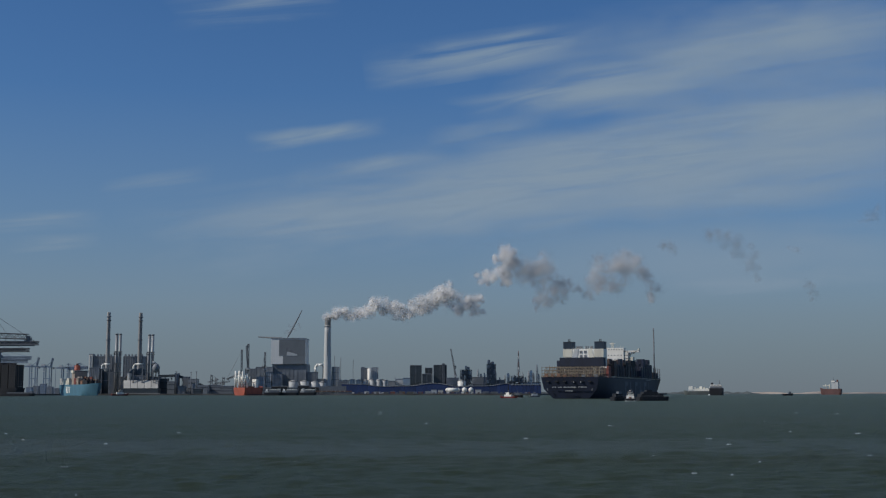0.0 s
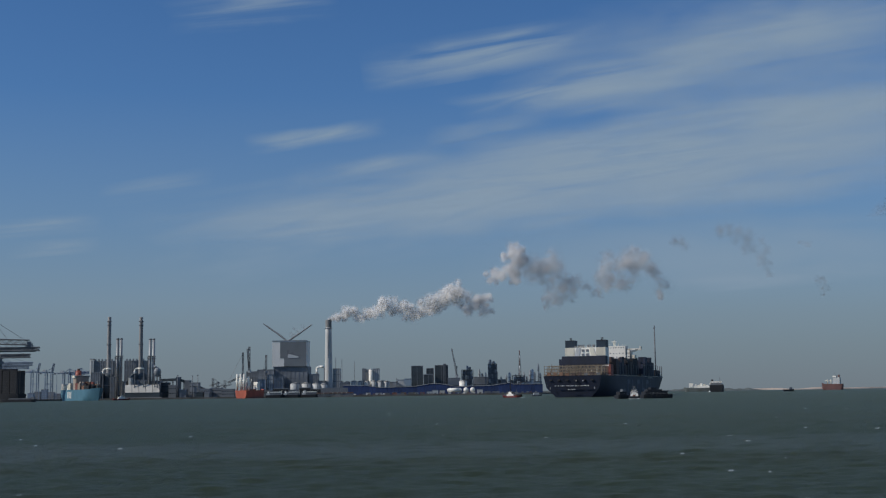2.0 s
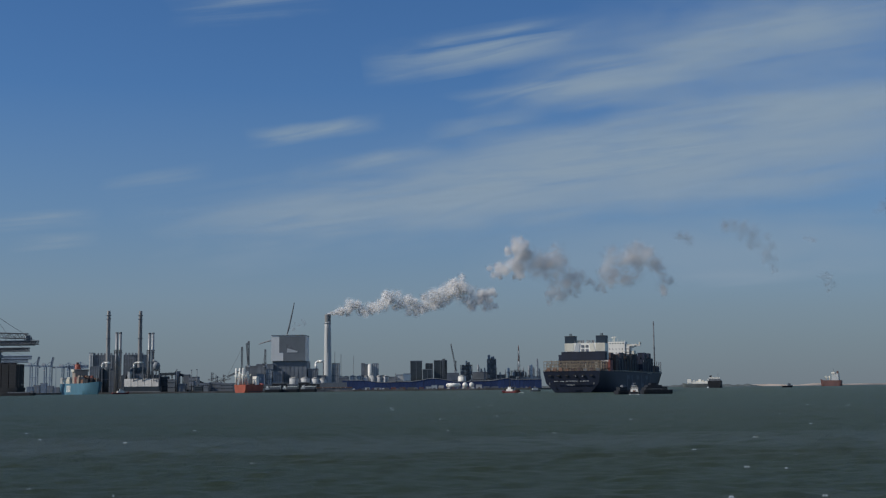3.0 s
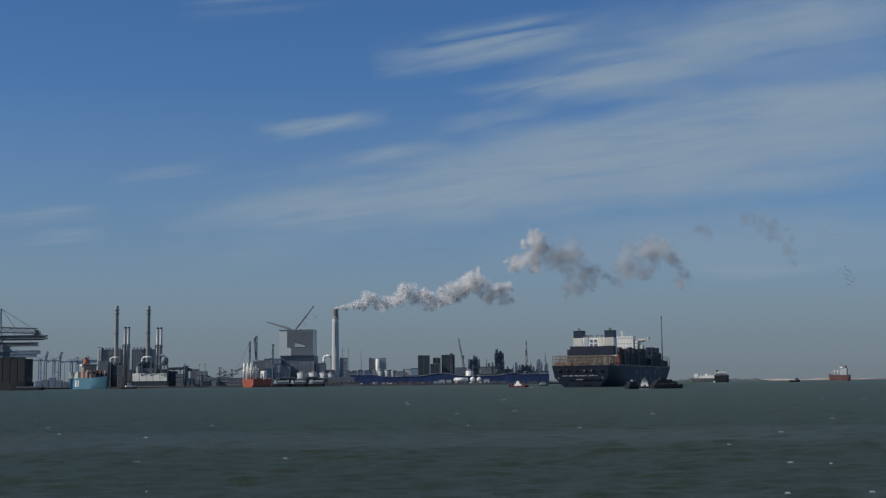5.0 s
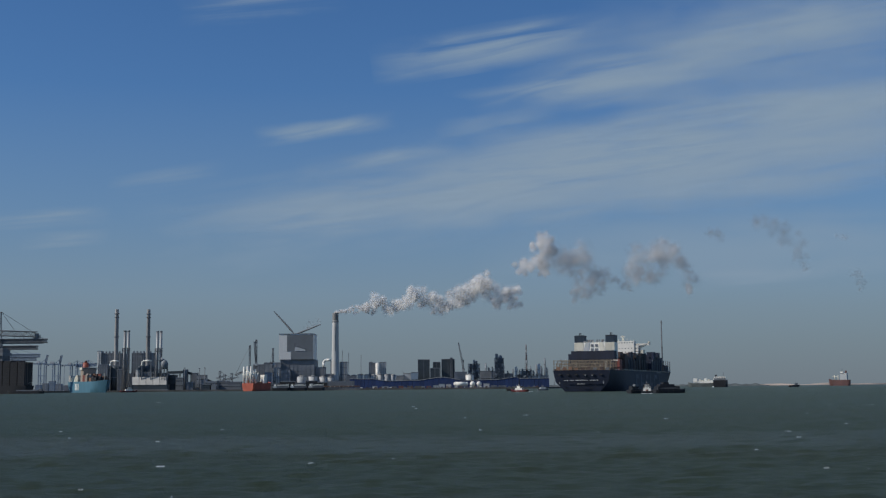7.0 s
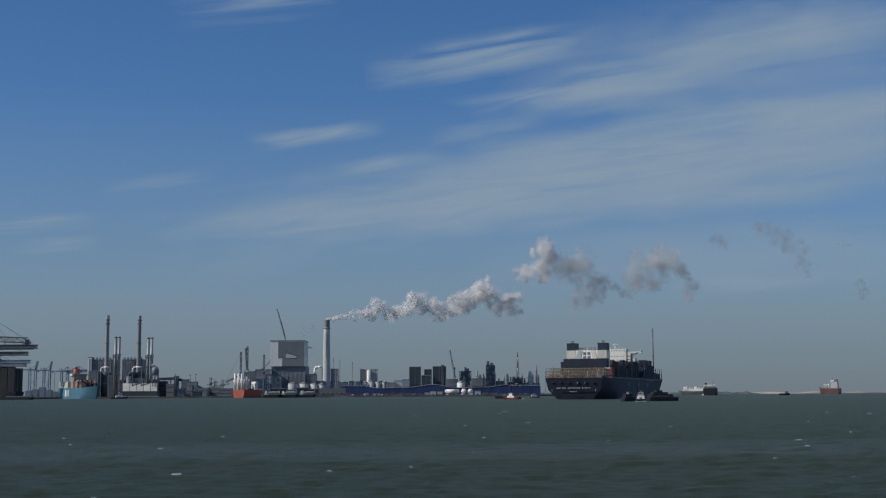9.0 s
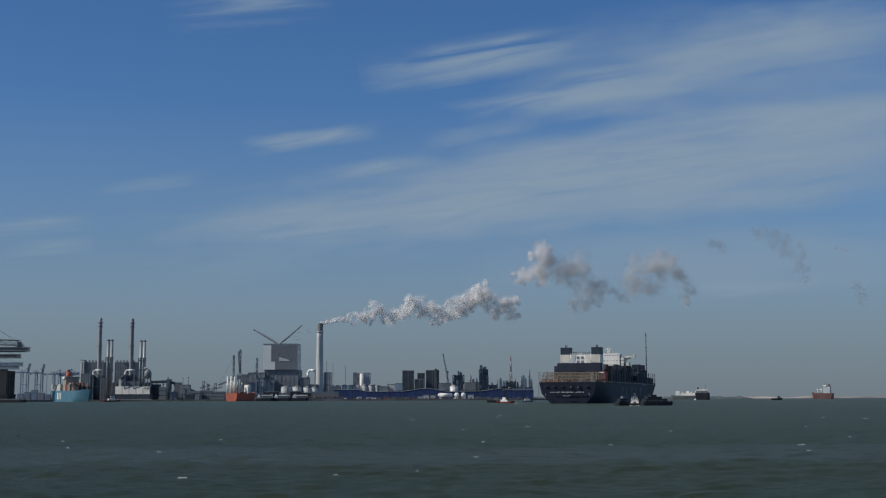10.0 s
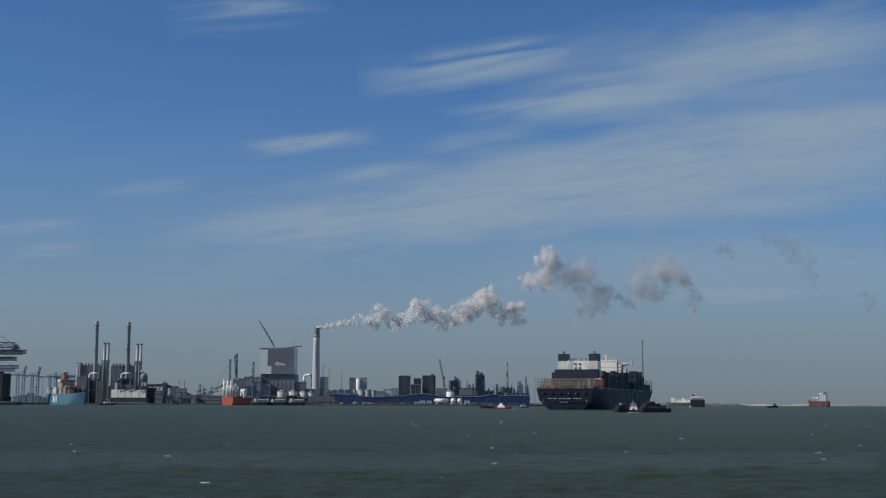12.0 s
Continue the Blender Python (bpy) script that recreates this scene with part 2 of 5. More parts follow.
M["water"] = water_material()
STEAM = {           # cover and count of wisps, and their size within a puff of radius 1
    "steam": (vapour_material("white_steam", (0.99, 0.975, 0.96), 0.30, 1.3), 10, 0.86),
    "soft_steam": (vapour_material("thinning_white_steam", (0.97, 0.955, 0.945), 0.26, 1.3), 10, 0.86),
    # greyer tints of the thin steam stand in for its shaded side
    "shade_grey_steam": (vapour_material("thinning_shade_grey_steam", (0.80, 0.79, 0.79), 0.13, 1.2), 9, 0.85),
    "faint_steam": (vapour_material("faint_steam", (0.55, 0.55, 0.56), 0.055, 1.2), 8, 0.90),
}


# ---- building helpers ----
def span(y):
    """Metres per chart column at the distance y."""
    return y / FOCAL


def place(b, y, z):
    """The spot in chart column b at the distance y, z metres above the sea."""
    return ((b - 784) * span(y), y, z)


def rise(v, y):
    """The height in metres of chart row v at the distance y."""
    return EYE + (HORIZON - v) * span(y)


def thing(name, spot, label, category, group="", turn=0.0, kind=""):
    ob = new(name)
    ob.matrix_basis = pose(*spot, 0, 0, turn)
    return tagged(ob, label, category, group, kind)


def mesh_of(name, bm, material):
    for e in bm.edges:
        e.smooth = len(e.link_faces) == 2 and e.calc_face_angle(0) < 0.65
    me = bpy.data.meshes.new(name)
    bm.to_mesh(me)
    bm.free()
    me.materials.append(material)
    return me


def part(name, bm, material, parent, label="", kind=""):
    ob = new(name, mesh_of(name, bm, material))
    ob.parent = parent
    return tagged(ob, label, "", "", kind)


def whole(name, bm, material, label, category="", kind="", group=""):
    return tagged(new(name, mesh_of(name, bm, material)), label, category, group, kind)


def box(bm, x0, x1, y0, y1, z0, z1, top=1.0):
    """A block; top < 1 draws its upper face in."""
    cx, cy = (x0 + x1) / 2, (y0 + y1) / 2
    v = [bm.verts.new((x, y, z0)) for x, y in ((x0, y0), (x1, y0), (x1, y1), (x0, y1))]
    w = [bm.verts.new((cx + (x - cx) * top, cy + (y - cy) * top, z1)) for x, y in ((x0, y0), (x1, y0), (x1, y1), (x0, y1))]
    bm.faces.new(v[::-1])
    bm.faces.new(w)
    for i in range(4):
        bm.faces.new((v[i], v[(i + 1) % 4], w[(i + 1) % 4], w[i]))
    return bm


def tube(bm, a, b, r0, r1=None, seg=8, smooth=True):
    a, b = Vector(a), Vector(b)
    r1 = r0 if r1 is None else r1
    q = (b - a).to_track_quat("Z", "Y")
    rings = []
    for p, r in ((a, r0), (b, r1)):
        rings.append([bm.verts.new(p + q @ Vector((r * math.cos(k * math.tau / seg), r * math.sin(k * math.tau / seg), 0))) for k in range(seg)])
    for k in range(seg):
        f = bm.faces.new((rings[0][k], rings[0][(k + 1) % seg], rings[1][(k + 1) % seg], rings[1][k]))
        f.smooth = smooth and seg > 6
    bm.faces.new(rings[0][::-1])
    bm.faces.new(rings[1])
    return bm


def dome(bm, c, r, squash=1.0, seg=16):
    made = bmesh.ops.create_uvsphere(bm, u_segments=seg, v_segments=seg // 2, radius=1.0)
    for v in made["verts"]:
        v.co = Vector((v.co.x * r, v.co.y * r, v.co.z * r * squash)) + Vector(c)
        for f in v.link_faces:
            f.smooth = True
    return bm


def truss(bm, a, b, w, bays, r):
    """A lattice boom or mast: four chords of spacing w with crossing braces."""
    a, b = Vector(a), Vector(b)
    q = (b - a).to_track_quat("Z", "Y")
    corner = [q @ Vector((sx * w / 2, sy * w / 2, 0)) for sx, sy in ((-1, -1), (1, -1), (1, 1), (-1, 1))]
    for c in corner:
        tube(bm, a + c, b + c, r, r, 4)
    for k in range(bays):
        p, s = a.lerp(b, k / bays), a.lerp(b, (k + 1) / bays)
        for i in range(4):
            c, d = corner[i], corner[(i + 1) % 4]
            tube(bm, p + (c if k % 2 else d), s + (d if k % 2 else c), r * 0.7, r * 0.7, 4)
    return bm


B = bmesh.new


# ---- sea, land and sky ----
def sea():
    rng = np.random.RandomState(5)
    ratio = np.concatenate([[-6, -3, -1.5, -0.9, -0.6], np.linspace(-0.44, 0.44, 461), [0.6, 0.9, 1.5, 3, 6]])
    depth = np.concatenate([[-400, -60, 4, 12], np.geomspace(22, 900, 420), np.geomspace(930, 7000, 40)])
    R, Y = np.meshgrid(ratio, depth)
    X = R * np.maximum(Y, 60.0)
    Z = np.zeros_like(X)
    for k in range(40):
        length = 1.4 * 1.042 ** k
        turn = rng.normal(math.radians(258), 0.5)
        kx, ky = math.cos(turn) * math.tau / length, math.sin(turn) * math.tau / length
        fade = np.clip(1.3 - Y / (130 * length), 0, 1)
        Z += fade * 0.0125 * length ** 0.30 * np.sin(kx * X + ky * Y + rng.uniform(0, 7)) * (1 + 0.5 * np.sin(X * 0.021 * rng.uniform(0.5, 1.5) + Y * 0.013 + k))
    Z[Y < 20] = -0.3
    rows, cols = X.shape
    me = bpy.data.meshes.new("water")
    idx = np.arange(rows * cols).reshape(rows, cols)
    quads = np.stack([idx[:-1, :-1], idx[:-1, 1:], idx[1:, 1:], idx[1:, :-1]], -1).reshape(-1, 4)
    me.from_pydata(np.stack([X, Y, Z], -1).reshape(-1, 3).tolist(), [], quads.tolist())
    me.shade_smooth()
    me.materials.append(M["water"])
    return tagged(new("water", me), "choppy grey-green sea water in the harbour mouth", "water", "", "structure")


def foam_flecks(seed, count, near, far):
    """Breaking crests: small ragged rafts of foam lying on the water."""
    rng = random.Random(seed)
    bm = B()
    for _ in range(count):
        y = near * (far / near) ** rng.random()
        x = rng.uniform(-0.40, 0.40) * y
        length, turn = rng.uniform(0.06, 0.20) * (0.5 + y / 120), rng.uniform(-0.25, 0.25)
        for _ in range(4):
            px, py = x + rng.gauss(0, length * 0.6), y + rng.gauss(0, length * 0.2)
            rx, ry, h = length * rng.uniform(0.5, 1.0), length * rng.uniform(0.04, 0.09), rng.uniform(0.0, 0.03)
            mid = bm.verts.new((px, py, 0.10 + h))
            ring = [bm.verts.new((px + rx * math.cos(a + turn) * rng.uniform(0.6, 1.2), py + ry * math.sin(a) * rng.uniform(0.6, 1.2), 0.02)) for a in (0, 1.05, 2.1, 3.14, 4.2, 5.25)]
            for k in range(6):
                bm.faces.new((mid, ring[k], ring[(k + 1) % 6]))
    return whole("sea_foam", bm, M["foam"], "scattered white foam on breaking wave crests", "foam", "stuff")


def shore():
    bm = B()
    # quay land with a stepped edge, running on to the distance
    pts = [(-2600, 2350), (-1180, 2420), (-760, 2630), (-420, 2640), (-180, 2600), (200, 2600), (330, 2640), (520, 2900), (640, 3500), (700, 5600), (-2600, 5600)]
    low = [bm.verts.new((x, y, -2)) for x, y in pts]
    top = [bm.verts.new((x, y, 3.6)) for x, y in pts]
    bm.faces.new(top)
    for k in range(len(pts)):
        bm.faces.new((low[k], low[(k + 1) % len(pts)], top[(k + 1) % len(pts)], top[k]))
    whole("ground", bm, M["soil"], "flat dark industrial land behind a quay edge", "ground", "structure")


def spit(name, b0, b1, y, top, mat, label, seed):
    """A long low bank with an uneven back."""
    rng = random.Random(seed)
    bm = B()
    x0, x1 = (b0 - 784) * span(y), (b1 - 784) * span(y)
    n = 90
    rows = []
    for k in range(n + 1):
        t = k / n
        h = top * min(1, 6 * t + 0.12, 6 * (1 - t) + 0.25) * (0.7 + 0.6 * noise.noise(Vector((t * 14, seed, 0))))
        x = x0 + (x1 - x0) * t
        rows.append([bm.verts.new((x, y, -1.5)), bm.verts.new((x, y + 12, max(0.6, h * 0.7))), bm.verts.new((x, y + 40, max(0.9, h))), bm.verts.new((x, y + 160, -1.5))])
    for p, q in zip(rows, rows[1:]):
        for i in range(3):
            bm.faces.new((p[i], q[i], q[i + 1], p[i + 1])).smooth = True
    return whole(name, bm, mat, label, "shore", "structure")


CLOUD_Y = 4250.0
CLOUDS = []


def cloud(b, v, length, width, tilt, mat):
    """One drawn-out sheet of cirrus, far behind the rest."""
    s = span(CLOUD_Y)
    bm = B()
    n = 12
    rows = []
    for k in range(n + 1):
        x = (k / n - 0.5) * length * s
        bow = 6.0 * math.sin(k / n * 3.0) * s * 0.5
        rows.append([bm.verts.new((x, 0.0, (j / 3 - 0.5) * width * s + bow)) for j in range(4)])
    for p, q in zip(rows, rows[1:]):
        for i in range(3):
            bm.faces.new((p[i], q[i], q[i + 1], p[i + 1]))
    ob = whole("cirrus_cloud", bm, mat, "thin drawn-out white cirrus streak in a blue sky", "cloud", "structure", "cirrus clouds")
    ob["home"] = (*place(b, CLOUD_Y - 14.0 * len(CLOUDS), rise(v, CLOUD_Y)), tilt)
    CLOUDS.append(ob)


def cirrus():
    thick = cloud_material("cirrus_bright", 0.95, 62.0, 0.24)
    thin = cloud_material("cirrus_thin", 0.75, 70.0, 0.27)
    veil = cloud_material("cirrus_veil", 0.55, 130.0, 0.12)
    wide = cloud_material("cirrus_wide", 1.0, 60.0, 0.20)
    for b, v, length, width, tilt, mat in (
            (556, 233, 270, 46, 7, thick), (868, 88, 460, 92, 8, thick), (1090, 150, 640, 110, 10, thick),
            (1330, 95, 700, 150, 9, thin), (1420, 45, 620, 140, 9, thin), (1400, 208, 760, 64, 6, thick),
            (960, 335, 1500, 190, 8, wide), (1200, 290, 1300, 220, 8, wide), (1250, 355, 1000, 90, 5, thin),
            (560, 385, 620, 70, 6, thin), (660, 305, 320, 50, 9, thin), (430, 22, 330, 90, 5, thin)):
        cloud(b, v, length, width, tilt, mat)
    for b, v, length, width, tilt, mat in (
            (1380, 508, 460, 40, 3, thin), (1500, 250, 700, 260, 6, veil), (260, 345, 240, 46, 10, thin),
            (60, 405, 240, 46, 2, thin), (90, 445, 160, 30, 3, thin), (870, 250, 220, 40, 8, thin),
            (760, 395, 900, 60, 4, thin), (1350, 130, 900, 260, 8, veil), (1300, 470, 900, 160, 2, veil)):
        cloud(b, v, length, width, tilt, mat)
    for ob in CLOUDS:
        x, y, z, tilt = ob["home"]
        del ob["home"]
        ob.matrix_basis = pose(x, y, z, 0, -tilt, 0)


water = sea()
foam = [foam_flecks(31, 20, 52, 380), foam_flecks(47, 22, 52, 500)]
shore()
spit("breakwater", 1165, 1345, 4000, 10.5, M["scrub"], "low dark far breakwater with scrub", 3)
spit("beach", 1240, 1900, 4650, 8.5, M["sand"], "pale far sandy beach along the horizon", 8)
spit("far_coast", -900, 1250, 4900, 14.0, M["scrub"], "low hazy far coast behind the port", 5)
cirrus()


# ---- steam plume ----
STACK_B, STACK_V, STACK_Y = 580.6, 565, 2693.0
MOUTH = Vector((*place(STACK_B, STACK_Y, 0)[:2], rise(STACK_V, STACK_Y)))
GRAIN = span(STACK_Y)       # metres per chart column at the stack
DRIFT = 7.75                # columns a second downwind


def puff_mesh(kind, k):
    """A puff of steam: thin bent wisps at all angles, thick at their hearts and fading out at the rims."""
    material, count, size = STEAM[kind]
    rng = random.Random(300 + k)
    verts, faces, thick = [], [], []
    for _ in range(count):
        d = Vector((rng.gauss(0, 1), rng.gauss(0, 1), rng.gauss(0, 1))).normalized()
        c = d * max(0.3, 1 - size * 0.8) * rng.random() ** 0.4
        q = (d + Vector((rng.gauss(0, 0.6), rng.gauss(0, 0.6), rng.gauss(0, 0.6)))).to_track_quat("Z", "Y")
        r, first = size * rng.uniform(0.6, 1.15), len(verts)
        verts.append(c)
        thick.append(1.0)
        for ring, (f, h) in enumerate(((0.5, 0.55), (1.0, 0.0))):
            for a in range(9):
                w = math.tau * a / 9 + 0.35 * ring
                verts.append(c + q @ Vector((r * f * rng.uniform(0.75, 1.2) * math.cos(w), r * f * rng.uniform(0.75, 1.2) * math.sin(w), r * rng.uniform(-0.22, 0.22))))
                thick.append(h)
        for a in range(9):
            b = (a + 1) % 9
            faces.append((first, first + 1 + a, first + 1 + b))
            faces.append((first + 1 + a, first + 10 + a, first + 10 + b, first + 1 + b))
    me = bpy.data.meshes.new("puff")
    me.from_pydata(verts, [], faces)
    me.shade_smooth()
    me.attributes.new("thickness", "FLOAT", "POINT").data.foreach_set("value", thick)
    me.materials.append(material)
    return me


PUFFS = {kind: [puff_mesh(kind, k) for k in range(6)] for kind in STEAM}
plume = thing("steam_plume", (0, 0, 0), "white steam plume drifting from the power station stack", "smoke")
PLUME = []          # object, columns downwind and rows above the mouth at 9.5 s, depth, speed, turn
STREAM = []         # object, columns from the mouth at the start, place across the stream, depth, turn


def puff(kind, rng, u, v, r, deep=0.0, speed=DRIFT, stretch=1.0):
    ob = new("puff", PUFFS[kind][rng.randrange(6)])
    ob.parent = plume
    tagged(ob, "", "", "", "stuff")
    ob.scale = (r * stretch * GRAIN, r * GRAIN, r * GRAIN)
    PLUME.append((ob, u, v, deep, speed, rng.uniform(0, 360)))


def billow(kind, rng, u, v, r, buds=7, speed=DRIFT, bud=0.38):
    """A heart with smaller puffs budding from it, as in a cauliflower."""
    puff(kind, rng, u, v, r, 0.0, speed)
    for _ in range(buds):
        a, far = rng.uniform(0, math.tau), rng.uniform(0.45, 0.85) * r
        puff(kind, rng, u + far * math.cos(a), v + far * math.sin(a), r * rng.uniform(bud, bud + 0.24), rng.uniform(-0.6, 0.5) * r, speed)


def steam():
    rng = random.Random(11)
    # young steam: slim puffs that rise in the stack and spread as the wind takes them
    u = -96.0
    while u < 12:
        for j in range(4):
            ob = new("puff", PUFFS["soft_steam"][rng.randrange(6)])
            ob.parent = plume
            tagged(ob, "", "", "", "stuff")
            w = rng.uniform(3.6, 4.3) * GRAIN
            ob.scale = (w, w, w * rng.uniform(1.1, 1.6))
            STREAM.append((ob, u + rng.uniform(-2, 2), rng.uniform(-1, 1), rng.uniform(-1, 1), rng.uniform(0, 360)))
        u += 3.6
    # the dense stream, in swells
    for u, v, r in ((70, 13, 10), (84, 18, 12), (96, 24, 13), (108, 15, 13), (122, 16, 13), (136, 14, 14), (150, 20, 15), (162, 38, 13), (172, 30, 15), (184, 22, 15)):
        billow("steam", rng, u, v, r * 1.32, 4, DRIFT, 0.55)
    for u, v, r in ((198, 14, 14), (210, 12, 14), (222, 20, 16), (238, 28, 18), (252, 34, 18), (264, 42, 18), (277, 50, 16), (288, 56, 15), (286, 38, 18), (302, 44, 16)):
        billow("steam", rng, u, v, r * 1.32, 4, DRIFT, 0.55)
    for u, v, r in ((318, 34, 16), (328, 24, 16), (334, 40, 14), (338, 14, 12), (310, 24, 14)):
        billow("soft_steam", rng, u, v, r * 1.25, 4, DRIFT, 0.5)
    # the first great billow, torn loose: bright lobes, its shaded back put into a grey tint
    for u, v, r in ((352, 82, 15), (368, 88, 17), (380, 96, 15), (372, 116, 12), (388, 126, 18), (400, 132, 13), (398, 108, 18), (390, 84, 16)):
        billow("soft_steam", rng, u, v, r * 1.25, 4, DRIFT, 0.5)
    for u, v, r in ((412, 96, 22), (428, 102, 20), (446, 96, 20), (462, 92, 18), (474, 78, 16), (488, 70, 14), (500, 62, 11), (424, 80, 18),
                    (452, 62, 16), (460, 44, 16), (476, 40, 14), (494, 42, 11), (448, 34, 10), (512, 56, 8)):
        billow("shade_grey_steam", rng, u, v, r * 1.5, 2, DRIFT, 0.7)
    # the second, thinner, its shade put into the grey tint
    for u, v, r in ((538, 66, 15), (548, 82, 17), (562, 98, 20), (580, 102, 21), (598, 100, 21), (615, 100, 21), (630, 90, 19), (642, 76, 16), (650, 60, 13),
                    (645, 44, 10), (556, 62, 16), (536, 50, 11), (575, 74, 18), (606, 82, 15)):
        billow("shade_grey_steam", rng, u, v, r * 1.5, 2, DRIFT, 0.7)
    # wisps far downwind
    for u, v, r in ((778, 164, 14), (792, 158, 17), (806, 150, 18), (820, 140, 18), (834, 126, 17), (846, 112, 15), (853, 96, 12), (857, 82, 9)):
        billow("faint_steam", rng, u, v, r * 1.35, 2, 10.2, 0.6)
    for u, v, r in ((704, 142, 16), (712, 132, 12), (927, 130, 10), (948, 62, 12), (952, 50, 12), (1062, 190, 20)):
        billow("faint_steam", rng, u, v, r * 1.3, 2, 10.2, 0.6)
    for u, v, r in ((-44, -24, 9), (-32, -18, 9), (-20, -14, 8)):
        billow("faint_steam", rng, u, v, r, 1, 3.0, 0.7)


steam()


# ---- ships ----
SAILING = []        # object and metres per second
GROUND = 3.6


def hull(length, beam, deck, keel=-2.0, run=0.06, bow=0.16, flare=1.0, sheer=0.0, taper=0.9, entry=1.3, tuck0=0.72):
    """A lofted hull, stern at y = 0, bow at y = length."""
    bm = B()
    rings = []
    for k in range(17):
        t = k / 16
        full = min(1.0, taper + (1 - taper) * min(1, t / 0.12))
        if t > 1 - bow:
            q = (t - (1 - bow)) / bow
            up, down = math.sqrt(max(0, 1 - q ** 2.4)), max(0.0, 1 - q ** entry)
        else:
            up, down = 1.0, 1.0
        tuck = tuck0 + (1 - tuck0) * min(1, t / max(run, 0.001))
        hw, lw = beam / 2 * full * up, beam / 2 * full * down * tuck
        z = deck + sheer * max(0, (t - 0.8) / 0.2) ** 1.5
        y = length * t
        yl = length * (t if t < 1 - bow else 1 - bow + (t - 1 + bow) * (1 - 0.22 * flare))
        yl += length * 0.012 * (1 - min(1, t / 0.08))
        rings.append([bm.verts.new(p) for p in ((-hw, y, z), (-(hw * 0.8 + lw * 0.2), (y + yl) / 2, deck * 0.45), (-lw, yl, 0), (-lw * 0.85, yl, keel),
                                                (lw * 0.85, yl, keel), (lw, yl, 0), (hw * 0.8 + lw * 0.2, (y + yl) / 2, deck * 0.45), (hw, y, z))])
    for p, q in zip(rings, rings[1:]):
        for i in range(8):
            f = bm.faces.new((p[i], p[(i + 1) % 8], q[(i + 1) % 8], q[i]))
            f.smooth = i not in (7, 3)
    bm.faces.new(rings[0])
    bmesh.ops.remove_doubles(bm, verts=bm.verts, dist=0.01)
    bmesh.ops.recalc_face_normals(bm, faces=bm.faces)
    return bm


BOX_MESH = {}


def stack_mesh(mat, tiers, length):
    key = (mat, tiers, length)
    if key not in BOX_MESH:
        bm = B()
        for k in range(tiers):
            box(bm, -1.19, 1.19, 0.05, length - 0.05, k * 2.62 + 0.06, k * 2.62 + 2.56)
            for j in range(1, int(length / 1.5)):
                box(bm, 1.17, 1.24, j * 1.5, j * 1.5 + 0.5, k * 2.62 + 0.3, k * 2.62 + 2.3)
        BOX_MESH[key] = mesh_of("box_column", bm, M[mat])
    return BOX_MESH[key]


def bay(parent, rng, x0, x1, y, z, tiers, mats, length=12.2, uneven=1):
    x = x0
    while x <= x1:
        t = max(1, tiers - rng.randint(0, uneven))
        ob = new("box_column", stack_mesh(rng.choice(mats), t, length))
        ob.parent, ob.location = parent, (x, y, z)
        x += 2.52


def rails(bm, pts, h=1.1, r=0.06):
    for a, b in zip(pts, pts[1:]):
        a, b = Vector(a), Vector(b)
        n = max(1, int((b - a).length / 4))
        for k in range(n + 1):
            p = a.lerp(b, k / n)
            tube(bm, p, p + Vector((0, 0, h)), r, r, 4)
        for z in (0.55, 1.1):
            tube(bm, a + Vector((0, 0, z)), b + Vector((0, 0, z)), r, r, 4)
    return bm


def window_row(parent, x0, x1, y, z, n, w=1.3, h=1.1, facing=-1):
    """A row of windows set just proud of a wall that faces along -y or +y."""
    for k in range(n):
        x = x0 + (x1 - x0) * (k + 0.5) / n
        part("window", box(B(), x - w / 2, x + w / 2, y + facing * 0.12, y, z, z + h), M["glass"], parent)


